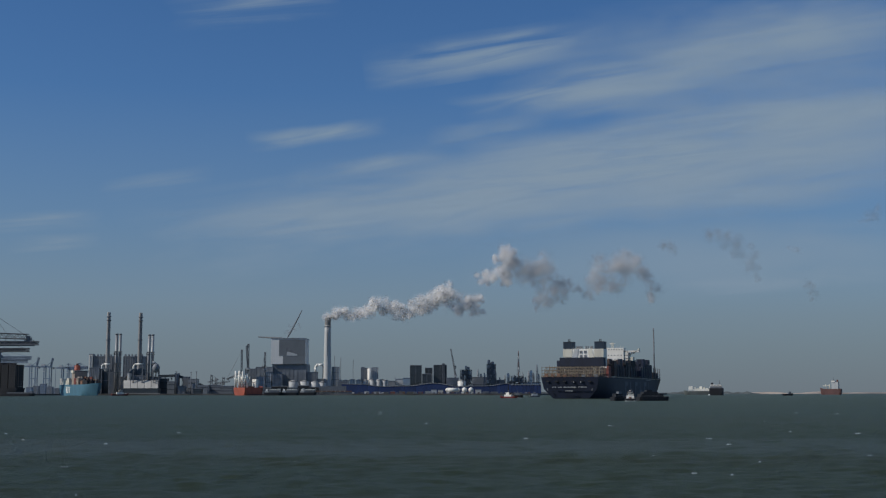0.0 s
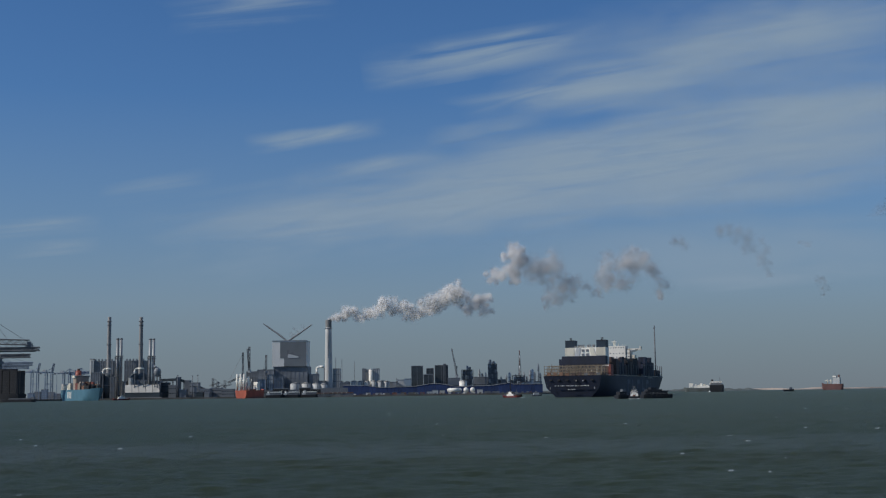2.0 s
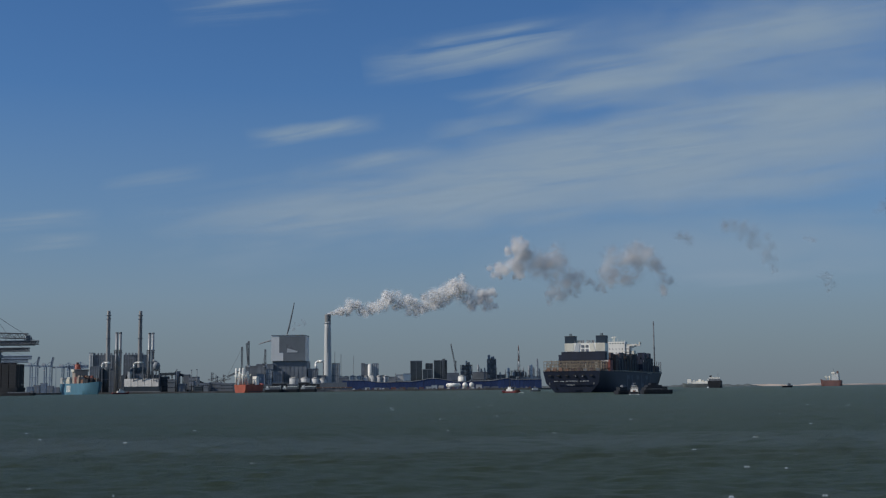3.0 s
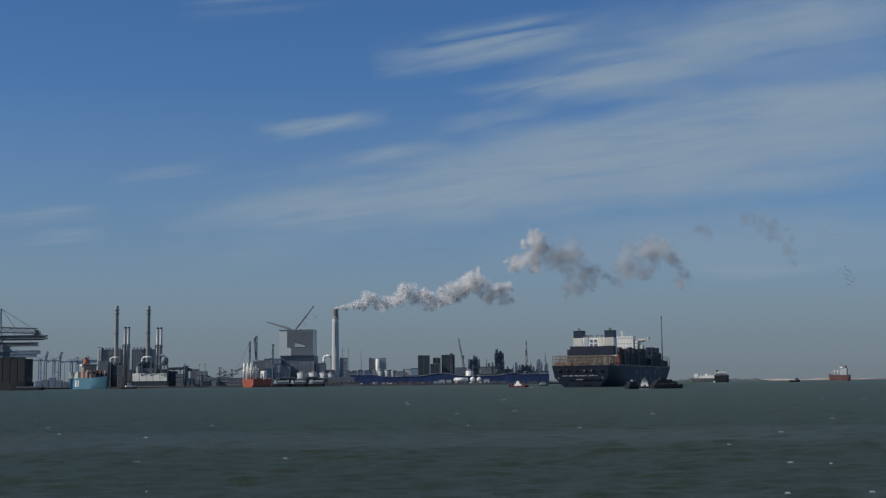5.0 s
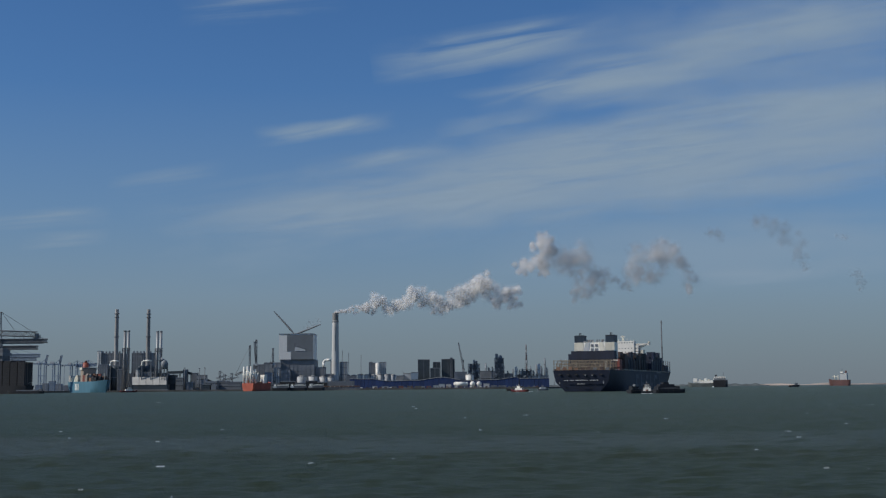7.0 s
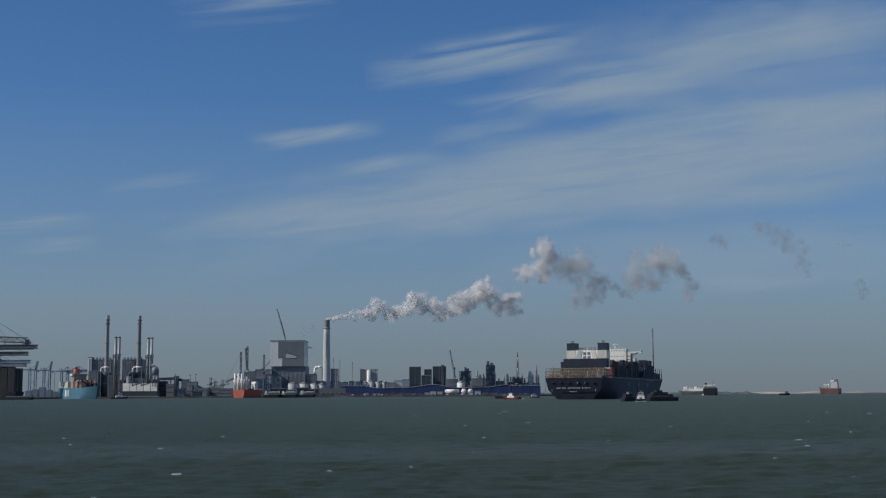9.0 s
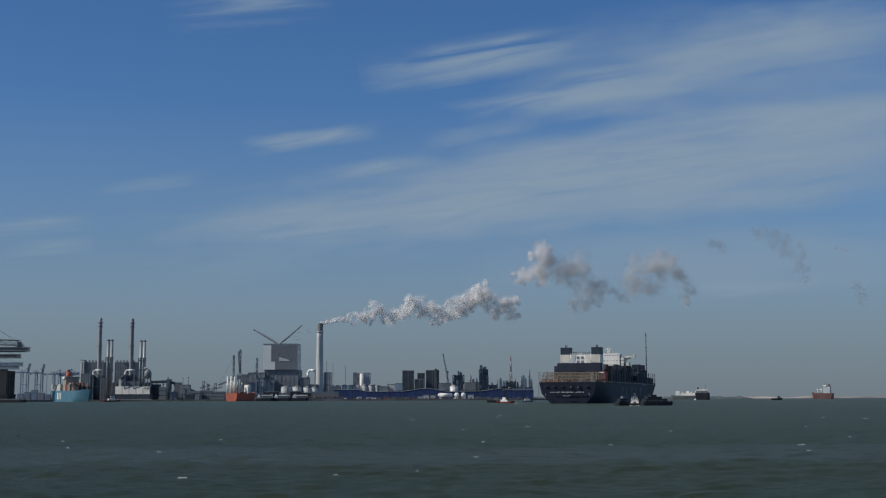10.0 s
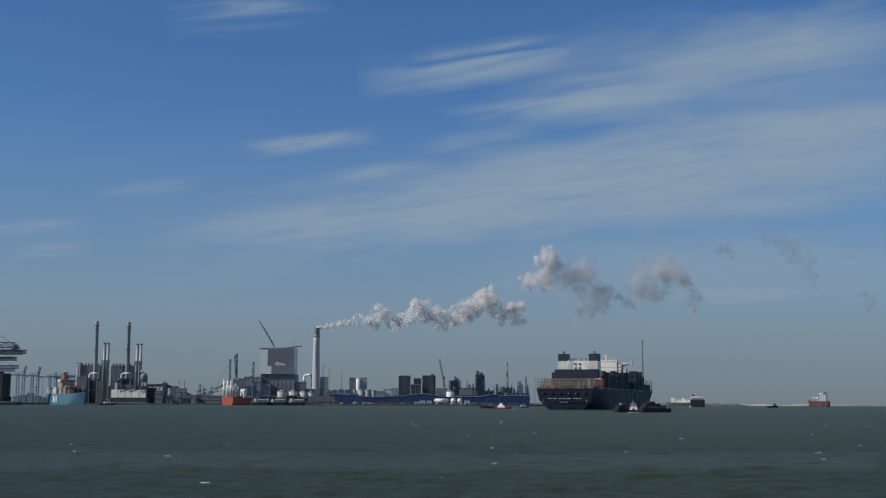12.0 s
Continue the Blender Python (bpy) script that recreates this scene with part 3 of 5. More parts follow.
def container_giant():
    """The large container ship, seen over its stern and starboard side."""
    rng = random.Random(21)
    x, y, _ = place(1007, 1080, 0)
    ship = thing("container_ship", (x, y, 0), "very large navy container ship with white deckhouses, leaving harbour", "ship", turn=-19.2)
    L = 394.0
    body = part("hull", hull(L, 53.6, 19.0, -3, 0.16, 0.22, 1.9, 5.0, 0.97, 0.75, 0.62), M["navy"], ship, "navy blue hull, streaked along the side")
    # boot top, transom marks and mooring recesses
    for k in range(24):
        if k not in (3, 7, 17):
            part("lettering", box(B(), -15.6 + k * 1.30, -15.6 + k * 1.30 + (0.7, 0.55, 0.8)[k % 3], -0.30, 0.1, 9.7, 10.5), M["cladding"], body, "pale plain bar on the transom")
    for k in range(6):
        part("lettering", box(B(), -3.8 + k * 1.15, -3.8 + k * 1.15 + 0.65, -0.05, 0.3, 6.5, 7.1), M["cladding"], body, "pale plain bar on the transom")
    for xx in (-21, -13.5, -6, 1.5, 9, 16.5):
        part("fairlead_opening", box(B(), xx, xx + 2.6, -0.16, 0.4, 14.6, 15.8), M["black"], body)
    for xx in (3.4, 9.6):
        part("mooring_winch", tube(B(), (xx, -0.4, 14.4), (xx + 0.9, -0.4, 14.4), 0.5, 0.5, 10), M["steel"], body)
    for xx in (-23.5, 23.0):
        part("draught_mark", box(B(), xx * 0.86, xx * 0.86 + 0.5, -0.2, 0.2, 7.0, 9.0), M["steel"], body)
    for k in range(6):
        yy = 118 + k * 26
        part("side_mark", box(B(), 26.6, 27.0, yy, yy + 4.5, 4.5, 16.0), M["letter_navy"], body, "pale navy plain bar on the hull side")
        part("side_mark", box(B(), 26.6, 27.0, yy + 4.5, yy + 15, 4.5 if k % 2 else 12.0, 8.0 if k % 2 else 16.0), M["letter_navy"], body, "pale navy plain block on the hull side")
    # open stern deck with lashing frames
    for j, yy in enumerate((1.5, 15.5, 29.5)):
        bm = B()
        for k in range(22):
            xx = -25.5 + k * 2.43
            box(bm, xx - 0.18, xx + 0.18, yy, yy + 0.6, 19, 28.2 + 0.9 * (j == 2) - 2.2 * (k % 4 == 1))
        for z in (19.6, 22.2, 24.8, 27.6):
            box(bm, -25.7, 25.7, yy - 0.1, yy + 0.9, z, z + 0.35)
        for k in range(0, 21, 3):
            tube(bm, (-25.5 + k * 2.43, yy + 0.3, 19.6), (-25.5 + (k + 2) * 2.43, yy + 0.3, 27.6), 0.12, 0.12, 4)
        part("lashing_bridge", bm, M["yellow"], ship, "yellow-brown open lashing frame across the deck")
    part("deck_rail", rails(B(), [(-26, 0.4, 19), (26, 0.4, 19), (26.3, 60, 19)]), M["yellow"], ship)
    part("white_coaming", box(B(), -25.9, 25.9, 36.5, 37.0, 27.8, 28.6), M["white"], ship)
    for k in range(7):
        part("hatch_cover", box(B(), -25 + k * 7.3, -25 + k * 7.3 + 6.9, 3, 36, 19, 20.4), M["rust"], ship)
    # aft stacks in front of the funnel house
    bay(ship, rng, -17.6, 20.5, 42.0, 19, 7, ["navy", "navy", "navy", "box_blue"], 12.2, 0)
    bay(ship, rng, -20.6, -18.0, 42.0, 19, 6, ["navy", "box_blue"], 12.2, 0)
    bay(ship, rng, 22.8, 25.4, 42.0, 19, 4, ["box_brown", "box_red"], 12.2, 1)
    part("stack_cover", box(B(), -18.9, 21.9, 41.6, 42.0, 29.4, 37.2), M["navy"], ship, "navy screen across the aft stacks")
    # poles, reels and gear standing among the lashing frames
    for k in range(26):
        xx, yy = rng.uniform(-25, 25), rng.uniform(2, 30)
        part("deck_pole", tube(B(), (xx, yy, 19), (xx + rng.uniform(-0.4, 0.4), yy, rng.uniform(24.5, 30.0)), 0.16, 0.12, 6), M[rng.choice(("yellow", "cream", "rust"))], ship)
    for k in range(9):
        xx = -23 + k * 5.6
        part("deck_locker", box(B(), xx, xx + 3.2, 1.2, 2.6, 19, rng.uniform(20.5, 22.4)), M[rng.choice(("rust", "box_brown", "dark_steel", "tan"))], ship)
    # funnel house
    house = part("funnel_house", box(B(), -19, 19, 56, 72, 19, 45.5), M["white"], ship, "white funnel house")
    for side, mat in ((-1, "cladding"), (1, "cream")):
        bm = B()
        v = [bm.verts.new(p) for p in ((side * 10.4, 55.6, 37), (side * 5.6, 55.6, 37), (side * 4.2, 55.6, 45.3), (side * 8.2, 55.6, 45.3),
                                       (side * 10.4, 56, 37), (side * 5.6, 56, 37), (side * 4.2, 56, 45.3), (side * 8.2, 56, 45.3))]
        for q in ((0, 1, 2, 3), (7, 6, 5, 4), (0, 4, 5, 1), (1, 5, 6, 2), (2, 6, 7, 3), (3, 7, 4, 0)):
            bm.faces.new([v[i] for i in q])
        bmesh.ops.recalc_face_normals(bm, faces=bm.faces)
        part("slanting_wall", bm, M[mat], house, "slanting shaded wall beside the funnel")
    for row in range(2):
        for col in range(2):
            part("louvre", box(B(), -3.3 + col * 4.2, -0.9 + col * 4.2, 55.5, 56.0, 37.6 + row * 3.9, 40.0 + row * 3.9), M["panel_dark"], house)
    for side in (-1, 1):
        cxx = side * 14.8
        fun = part("funnel", box(B(), cxx - 4.3, cxx + 4.3, 57, 70, 45.5, 51.8), M["funnel_blue"], ship, "dark blue funnel casing")
        part("funnel_cap", box(B(), cxx - 4.4, cxx + 4.4, 56.9, 70.1, 51.8, 52.4), M["black"], fun)
        for k in range(2):
            part("exhaust_pipe", tube(B(), (cxx + k * 1.3, 60, 52.3), (cxx + k * 1.3, 60, 54.8), 0.34, 0.42, 8), M["black"], fun)
        part("cheek", box(B(), cxx - 4.4, cxx + 4.4, 55.7, 56, 38, 45.4), M["cream"], house)
    for xx in (-7.0, -5.6, -4.0, -2.2, 1.8, 3.8, 6.4, 7.8):
        part("roof_vent", tube(B(), (xx, 60, 45.5), (xx, 60, 48.3), 0.7, 0.7, 10), M["dark_steel"], house)
    part("roof_rail", rails(B(), [(-10, 56.4, 45.5), (10, 56.4, 45.5)]), M["white"], house)
    # midship stacks, accommodation and bridge
    for k, yy in enumerate((76, 90, 104, 118, 132, 146, 160, 173)):
        bay(ship, rng, -24 + (2.5 if k % 2 else 0), 25.2, yy, 19, 7 - (k in (0, 3)), ["box_brown", "box_brown", "navy", "box_brown", "black"], 12.2, 2)
        part("lashing_frame", box(B(), 25.6, 26.3, yy + 12.4, yy + 13.4, 19, 31), M["dark_steel"], ship)
    acc = part("accommodation", box(B(), -12.5, 12.5, 189, 203, 19, 51.0), M["white"], ship, "white accommodation tower with bridge wings")
    part("bridge_wing", box(B(), -28.4, 28.4, 190, 194.5, 46.4, 48.2), M["white"], acc)
    for side in (-1, 1):
        part("wing_strut", tube(B(), (side * 24, 192, 46), (side * 12.5, 192, 42.5), 0.4, 0.4, 8), M["white"], acc)
        part("wing_house", box(B(), side * 28.4 - 1.6 * (side > 0), side * 28.4 + 1.6 * (side < 0), 189.6, 195, 48.4, 50.2), M["cream"], acc)
    window_row(acc, -12, 12, 189, 48.8, 9, 1.2, 0.8)
    for z in (24, 28, 32, 36, 40, 44):
        for k in range(4):
            part("window", box(B(), 12.5, 12.62, 190.5 + k * 3.2, 191.9 + k * 3.2, z, z + 1.1), M["glass"], acc)
    part("side_house", box(B(), 12.5, 17.5, 190, 202, 38, 48.0), M["white"], acc)
    part("side_house", box(B(), 12.5, 21.5, 191, 201, 34, 41.5), M["cream"], acc)
    for z in (39.5, 43.0):
        window_row(acc, 12.8, 17.2, 190, z, 3, 0.9, 0.9)
    for z in (27, 31, 35, 39, 43):
        window_row(acc, -11.5, 11.5, 189, z, 7, 0.9, 0.9)
    for xx, hh in ((-9, 3.2), (-5, 2.2), (4, 3.6), (8, 2.4), (11, 1.6)):
        part("roof_aerial", tube(B(), (xx, 196, 51), (xx, 196, 51 + hh), 0.16, 0.1, 6), M["cream"], acc)
    part("radar_mast", truss(B(), (0, 195, 51), (0, 195, 57), 1.6, 4, 0.14), M["cream"], acc)
    part("radar_scanner", box(B(), -2.6, 2.6, 194.6, 195.3, 55.4, 56.0), M["white"], acc)
    part("lifeboat", dome(B(), (14.6, 196, 32), 1.7, 0.8, 12), M["red_hull"], acc)
    part("deck_crane", tube(B(), (18, 186, 36), (18, 186, 46), 0.8, 0.8, 8), M["dark_steel"], ship)
    part("crane_jib", tube(B(), (18, 186, 45), (27, 187, 47.5), 0.5, 0.3, 6), M["dark_steel"], ship)
    for k, yy in enumerate((207, 221, 235, 249, 263, 277, 291, 305, 319, 333)):
        half = 25.2 if yy < 320 else 21.0
        bay(ship, rng, -half + 0.6, half, yy, 19.5, (2, 6, 8, 7, 8, 6, 4, 3, 3, 2)[k], (["box_blue", "navy", "navy", "box_blue"] if 1 <= k <= 5 else ["box_brown", "rust", "box_brown", "navy"]), 12.2, 1)
        part("lashing_frame", box(B(), half + 0.4, half + 1.1, yy + 12.4, yy + 13.4, 19.5, 32), M["dark_steel"], ship)
    part("breakwater_plate", box(B(), -15, 15, 352, 353, 20, 27), M["navy"], ship)
    part("foremast", tube(B(), (0, 372, 23), (0, 372, 38), 0.5, 0.3, 8), M["cream"], ship)
    part("bow_rail", rails(B(), [(17.5, 352, 23.5), (10, 378, 25), (0, 392, 25.2)]), M["dark_steel"], ship)
    part("side_rail", rails(B(), [(26.4, 20, 19), (26.6, 330, 19)], 1.1, 0.09), M["cream"], ship)
    part("gangway", box(B(), 26.7, 27.6, 235, 260, 18.0, 18.6), M["steel"], ship)
    SAILING.append((ship, (0.66, 1.89, 0)))


def tug(b, y, turn, hull_mat, house_mat, label, k=1.0, velocity=None, red_band=False, mast_top=16):
    t = thing("tugboat", place(b, y, 0), label, "tugboat", "harbour tugs", turn)
    part("hull", hull(30 * k, 11 * k, 2.6 * k, -1.5, 0.2, 0.35, 0.7, 2.2 * k, 0.85), hull_mat, t)
    part("fender", tube(B(), (-5.4 * k, 1.0, 2.2 * k), (5.4 * k, 1.0, 2.2 * k), 0.55 * k, 0.55 * k, 8), M["black"], t)
    if red_band:
        part("bulwark", box(B(), -5.2 * k, 5.2 * k, 1.4 * k, 1.8 * k, 2.2 * k, 3.4 * k), M["red_hull"], t, "red bulwark")
    h = part("deckhouse", box(B(), -3.9 * k, 3.9 * k, 9 * k, 21 * k, 2.4 * k, 5.6 * k, 0.94), house_mat, t)
    w = part("wheelhouse", box(B(), -2.6 * k, 2.6 * k, 13 * k, 18.5 * k, 5.6 * k, 8.8 * k, 0.86), M["white"], t, "white wheelhouse with dark windows all round")
    for j in range(4):
        part("window", box(B(), (-2.2 + j * 1.15) * k, (-1.3 + j * 1.15) * k, 12.95 * k, 13.2 * k, 7.0 * k, 8.0 * k), M["glass"], w)
    for j in range(4):
        part("window", box(B(), 2.3 * k, 2.52 * k, (13.6 + j * 1.2) * k, (14.5 + j * 1.2) * k, 7.0 * k, 8.0 * k), M["glass"], w)
    part("wheelhouse_roof", box(B(), -2.9 * k, 2.9 * k, 12.6 * k, 19 * k, 8.8 * k, 9.15 * k), house_mat, w)
    for sx in (-2.9, 2.9):
        part("funnel", box(B(), (sx - 0.7) * k, (sx + 0.7) * k, 9.8 * k, 12 * k, 5.6 * k, 9.0 * k, 0.9), M["black"], t)
    m = part("mast", tube(B(), (0, 15.5 * k, 9 * k), (0, 15.5 * k, mast_top * k), (0.45 if mast_top < 20 else 0.85) * k, 0.35 * k, 6), M["black"], t)
    part("yard", tube(B(), (-1.6 * k, 15.5 * k, 12.4 * k), (1.6 * k, 15.5 * k, 12.4 * k), 0.12 * k, 0.12 * k, 6), M["dark_steel"], m)
    part("radar", box(B(), -1.1 * k, 1.1 * k, 15.2 * k, 15.7 * k, 10.6 * k, 10.9 * k), M["white"], m)
    part("winch", tube(B(), (-1.4 * k, 6.5 * k, 3.4 * k), (1.4 * k, 6.5 * k, 3.4 * k), 0.9 * k, 0.9 * k, 10), M["rust"], t)
    part("rail", rails(B(), [(-3.6 * k, 9.2 * k, 5.6 * k), (3.6 * k, 9.2 * k, 5.6 * k), (3.6 * k, 20 * k, 5.6 * k)], 1.0 * k, 0.07), house_mat, t)
    if velocity:
        wash = B()
        for j in range(14):
            dome(wash, (math.sin(j * 2.4) * 4.6 * k, -1.2 - (j % 5) * 0.7, 0.1), (0.5 + 0.12 * (j % 4)) * k * 1.6, 0.22, 8)
        part("wash", wash, M["foam"], t, "white propeller wash", "stuff")
        SAILING.append((t, velocity))
    return t


def work_barge(b, y, turn, length, beam, label, velocity, houses):
    t = thing("work_barge", place(b, y, 0), label, "barge", "", turn)
    part("hull", hull(length, beam, 2.4, -1.2, 0.05, 0.08, 0.3, 0.5, 0.95), M["black"], t)
    for x0, x1, y0, y1, z1, mat in houses:
        part("deck_box", box(B(), x0, x1, y0, y1, 2.4, z1, 0.97), M[mat], t)
    part("rail", rails(B(), [(beam * 0.46, 1, 2.4), (beam * 0.46, length * 0.8, 2.4)], 1.0, 0.06), M["dark_steel"], t)
    for k in range(5):
        part("tyre_fender", tube(B(), (beam / 2, 2 + k * length / 6, 1.6), (beam / 2 + 0.5, 2 + k * length / 6, 1.6), 0.6, 0.6, 10), M["black"], t)
    SAILING.append((t, velocity))
    return t


def sky_blue_feeder():
    """The light-blue container ship coming round by the power station."""
    rng = random.Random(8)
    y0 = 2540.0
    t = thing("container_ship", place(122.5, y0, 0), "light blue container ship with mixed boxes on deck", "ship", turn=217.0)
    body = part("hull", hull(175, 32, 22.0, -2, 0.02, 0.28, 0.8, 3.0, 0.98), M["sky_hull"], t)
    for k in range(3):
        part("side_bar", box(B(), 15.8, 16.25, 42 + k * 8, 46 + k * 8, 5, 18), M["white"], body, "white plain bar on the hull side")
    for yy in (2, 15, 28, 41):
        bay(t, rng, -14, 15, yy, 22, 5, ["cream", "cream", "roof_pale", "box_white"], 12.2, 2)
    for yy in (83, 96):
        bay(t, rng, -13, 15, yy, 22, 6, ["box_red", "box_brown", "tan", "rust", "cream"], 12.2, 2)
    for yy in (110, 123, 136):
        bay(t, rng, -11, 12, yy, 22, 4, ["rust", "box_brown", "black", "box_brown"], 12.2, 1)
    acc = part("accommodation", box(B(), -13, 13, 64, 80, 22, 50), M["tan"], t, "tan accommodation block")
    part("bridge", box(B(), -16, 16, 66, 79, 46, 50.5), M["cream"], acc)
    window_row(acc, -13, 13, 80.1, 47.5, 10, 1.6, 1.2, 1)
    f = part("funnel", tube(B(), (0, 57, 40), (0, 57, 61), 6.5, 5.5, 14), M["red_hull"], t, "orange-red funnel")
    part("funnel_top", tube(B(), (0, 57, 61), (0, 57, 65), 3.0, 2.6, 12), M["dull_red"], f)
    part("foremast", tube(B(), (0, 160, 24), (0, 160, 38), 0.6, 0.4, 8), M["cream"], t)
    SAILING.append((t, (-0.02, -0.05, 0)))


def red_bulker():
    """Orange-red cargo ship with a row of white derrick posts, moored by the station."""
    y = 2490.0
    s = span(y)
    t = thing("cargo_ship", place(426, y, 0), "orange-red cargo ship with white derrick posts, moored", "ship", turn=-37.0)
    body = part("hull", hull(58, 34, 16, -2, 0.05, 0.2, 0.8, 3.0, 0.97), M["red_hull"], t)
    part("boot_stripe", box(B(), 17.0, 17.2, 6, 56, 1, 3), M["dull_red"], body)
    acc = part("accommodation", box(B(), 4, 14, 32, 40, 16, 30), M["white"], t)
    window_row(acc, 4.5, 13.5, 32, 26, 4, 1.6, 1.2)
    part("bridge", box(B(), 3, 15, 33, 39, 30, 33), M["white"], acc)
    for k in range(6):
        p = part("derrick_post", tube(B(), (-14 + k * 5.2, 3 + (k % 2) * 7, 16), (-14 + k * 5.2, 3 + (k % 2) * 7, 50 - (k % 2) * 6), 2.2, 1.8, 8), M["white"], t, "white derrick post")
        part("boom", tube(B(), (-14 + k * 5.2, 3 + (k % 2) * 7, 20), (-8 + k * 5.2, 6 + (k % 2) * 7, 38), 1.3, 1.1, 6), M["white"], p)
        part("crosstree", tube(B(), (-18 + k * 5.2, 3 + (k % 2) * 7, 34 + 3 * (k % 3)), (-11 + k * 5.2, 3 + (k % 2) * 7, 33 + 3 * (k % 3)), 1.2, 1.2, 6), M["white"], p)
    for k in range(3):
        part("hatch", box(B(), -10, 10, 14 + k * 12, 24 + k * 12, 16, 18.5), M["rust"], t)
    part("foremast", tube(B(), (0, 52, 17), (0, 52, 34), 0.6, 0.4, 8), M["white"], t)


def dark_boxship():
    """The dark container ship that juts into view beside the gantry cranes."""
    rng = random.Random(4)
    y = 2060.0
    t = thing("container_ship", place(42, y, 0), "dark container ship stacked with brown boxes, moored", "ship", turn=83.0)
    part("hull", hull(190, 32, 13.5, -2, 0.05, 0.16, 1.0, 2.0, 0.95), M["black"], t)
    for k in range(12):
        bay(t, rng, -14, 14, 3 + k * 13.2, 13.5, 16 - (k == 0) * 1, ["black", "black", "black", "box_brown"], 12.2, 1)
    acc = part("accommodation", box(B(), -13, 13, 44, 68, 13.5, 74), M["dark_steel"], t, "dark accommodation tower")
    part("bridge", box(B(), -16, 16, 42, 70, 64, 69), M["panel_dark"], acc)
    for k in range(3):
        part("roof_house", box(B(), -8, 8, 46 + k * 8, 51 + k * 8, 74, 77 + (k % 2) * 3), M["dark_steel"], acc)
    part("mast", truss(B(), (0, 54, 74), (0, 54, 88), 2.4, 5, 0.4), M["dark_steel"], acc)
    b = thing("barge", place(66, 2010, 0), "low black barge alongside the dark ship", "barge", turn=88.0)
    part("hull", hull(60, 11, 4.5, -1, 0.05, 0.12, 0.4, 0.6, 0.95), M["black"], b)
    part("coaming", box(B(), -4, 4, 8, 44, 4.5, 6.2), M["dark_steel"], b)
    part("wheelhouse", box(B(), -3, 3, 2, 7, 4.5, 8.2, 0.95), M["dark_steel"], b)


def coasters():
    y = 2900.0
    t = thing("cargo_ship", place(1257, y, 0), "white ferry-like ship under way far out", "ship", turn=76.0)
    part("hull", hull(66, 16, 9, -1, 0.05, 0.2, 0.8, 2, 0.95), M["scrub"], t)
    for k in range(5):
        part("tank_cover", dome(B(), (0, 12 + k * 8, 12), 3.6, 0.8, 12), M["white"], t)
    part("superstructure", box(B(), -7, 7, 6, 54, 9, 14.0), M["white"], t)
    for k in range(6):
        part("deck_box", box(B(), -5, 5, 9 + k * 7, 14 + k * 7, 14, 15.5 + 2.2 * (k % 3)), M["cream" if k % 2 else "white"], t)
    part("bridge", box(B(), -8, 8, 44, 54, 11, 20.0, 0.92), M["white"], t)
    part("funnel", box(B(), -2, 2, 26, 29, 12.5, 18), M["cream"], t)
    window_row(t, -7, 7, 8, 10, 5, 1.4, 1.0)
    SAILING.append((t, (-1.15, 0.3, 0)))
    y = 2350.0
    t = thing("cargo_ship", place(1264, y, 0), "dark-hulled coaster with white bridge, stern on", "ship", turn=-14.0)
    part("hull", hull(110, 26, 13.5, -1, 0.05, 0.2, 0.8, 2, 0.97), M["black"], t)
    part("deckhouse", box(B(), -10.5, 10.5, 4, 14, 13.5, 17.5), M["dark_steel"], t)
    part("bridge", box(B(), -11, 11, 5, 13, 17.5, 20.5, 0.92), M["white"], t)
    window_row(t, -10, 10, 5.2, 18.4, 7, 1.5, 1.1)
    part("mast", tube(B(), (7, 9, 20.5), (7, 9, 29), 0.4, 0.25, 6), M["dark_steel"], t)
    part("funnel", box(B(), -9, -5, 7, 11, 20.5, 24), M["black"], t)
    for sx in (-12, 10.6):
        part("lifeboat", dome(B(), (sx + 0.7, 6, 15.5), 1.4, 0.7, 10), M["white"], t)
    part("stern_wash", box(B(), -14.5, -11, -6, 2, 0.2, 2.4, 0.4), M["foam"], t)
    SAILING.append((t, (-1.0, 0.9, 0)))
    y = 2950.0
    t = thing("cargo_ship", place(1485, y, 0), "dull red coaster with a white bridge on the horizon", "ship", turn=62.0)
    part("hull", hull(50, 18, 14, -1, 0.05, 0.22, 0.8, 3, 0.95), M["dull_red"], t)
    acc = part("accommodation", box(B(), -8, 8, 6, 22, 14, 30, 0.96), M["cladding"], t)
    part("bridge", box(B(), -9, 9, 14, 22, 30, 33.5, 0.95), M["white"], acc)
    part("funnel", box(B(), -3, 3, 7, 11, 30, 36, 0.9), M["dull_red"], t)
    part("mast", tube(B(), (0, 18, 33), (0, 18, 42), 0.5, 0.3, 6), M["dark_steel"], t)
    for k in range(2):
        part("deck_crane", tube(B(), (0, 28 + k * 8, 14), (0, 28 + k * 8, 25), 1.0, 0.8, 8), M["cream"], t)
        part("jib", tube(B(), (0, 28 + k * 8, 23), (0, 35 + k * 8, 21), 0.6, 0.4, 6), M["cream"], t)
    y = 2100.0
    t = thing("workboat", place(1381, y, 0), "low dark workboat crossing far out", "boat", turn=-84.0)
    part("hull", hull(19, 6, 3.2, -1, 0.1, 0.3, 0.7, 1.2, 0.9), M["black"], t)
    part("cabin", box(B(), -2, 2, 10, 15, 3.2, 6.8, 0.9), M["dark_steel"], t)
    part("mast", tube(B(), (0, 12, 6.8), (0, 12, 10), 0.2, 0.1, 6), M["dark_steel"], t)
    SAILING.append((t, (-0.5, 0.0, 0)))
    y = 1500.0
    t = thing("workboat", place(936, y, 0), "small grey launch near the quay", "boat", turn=-82.0)
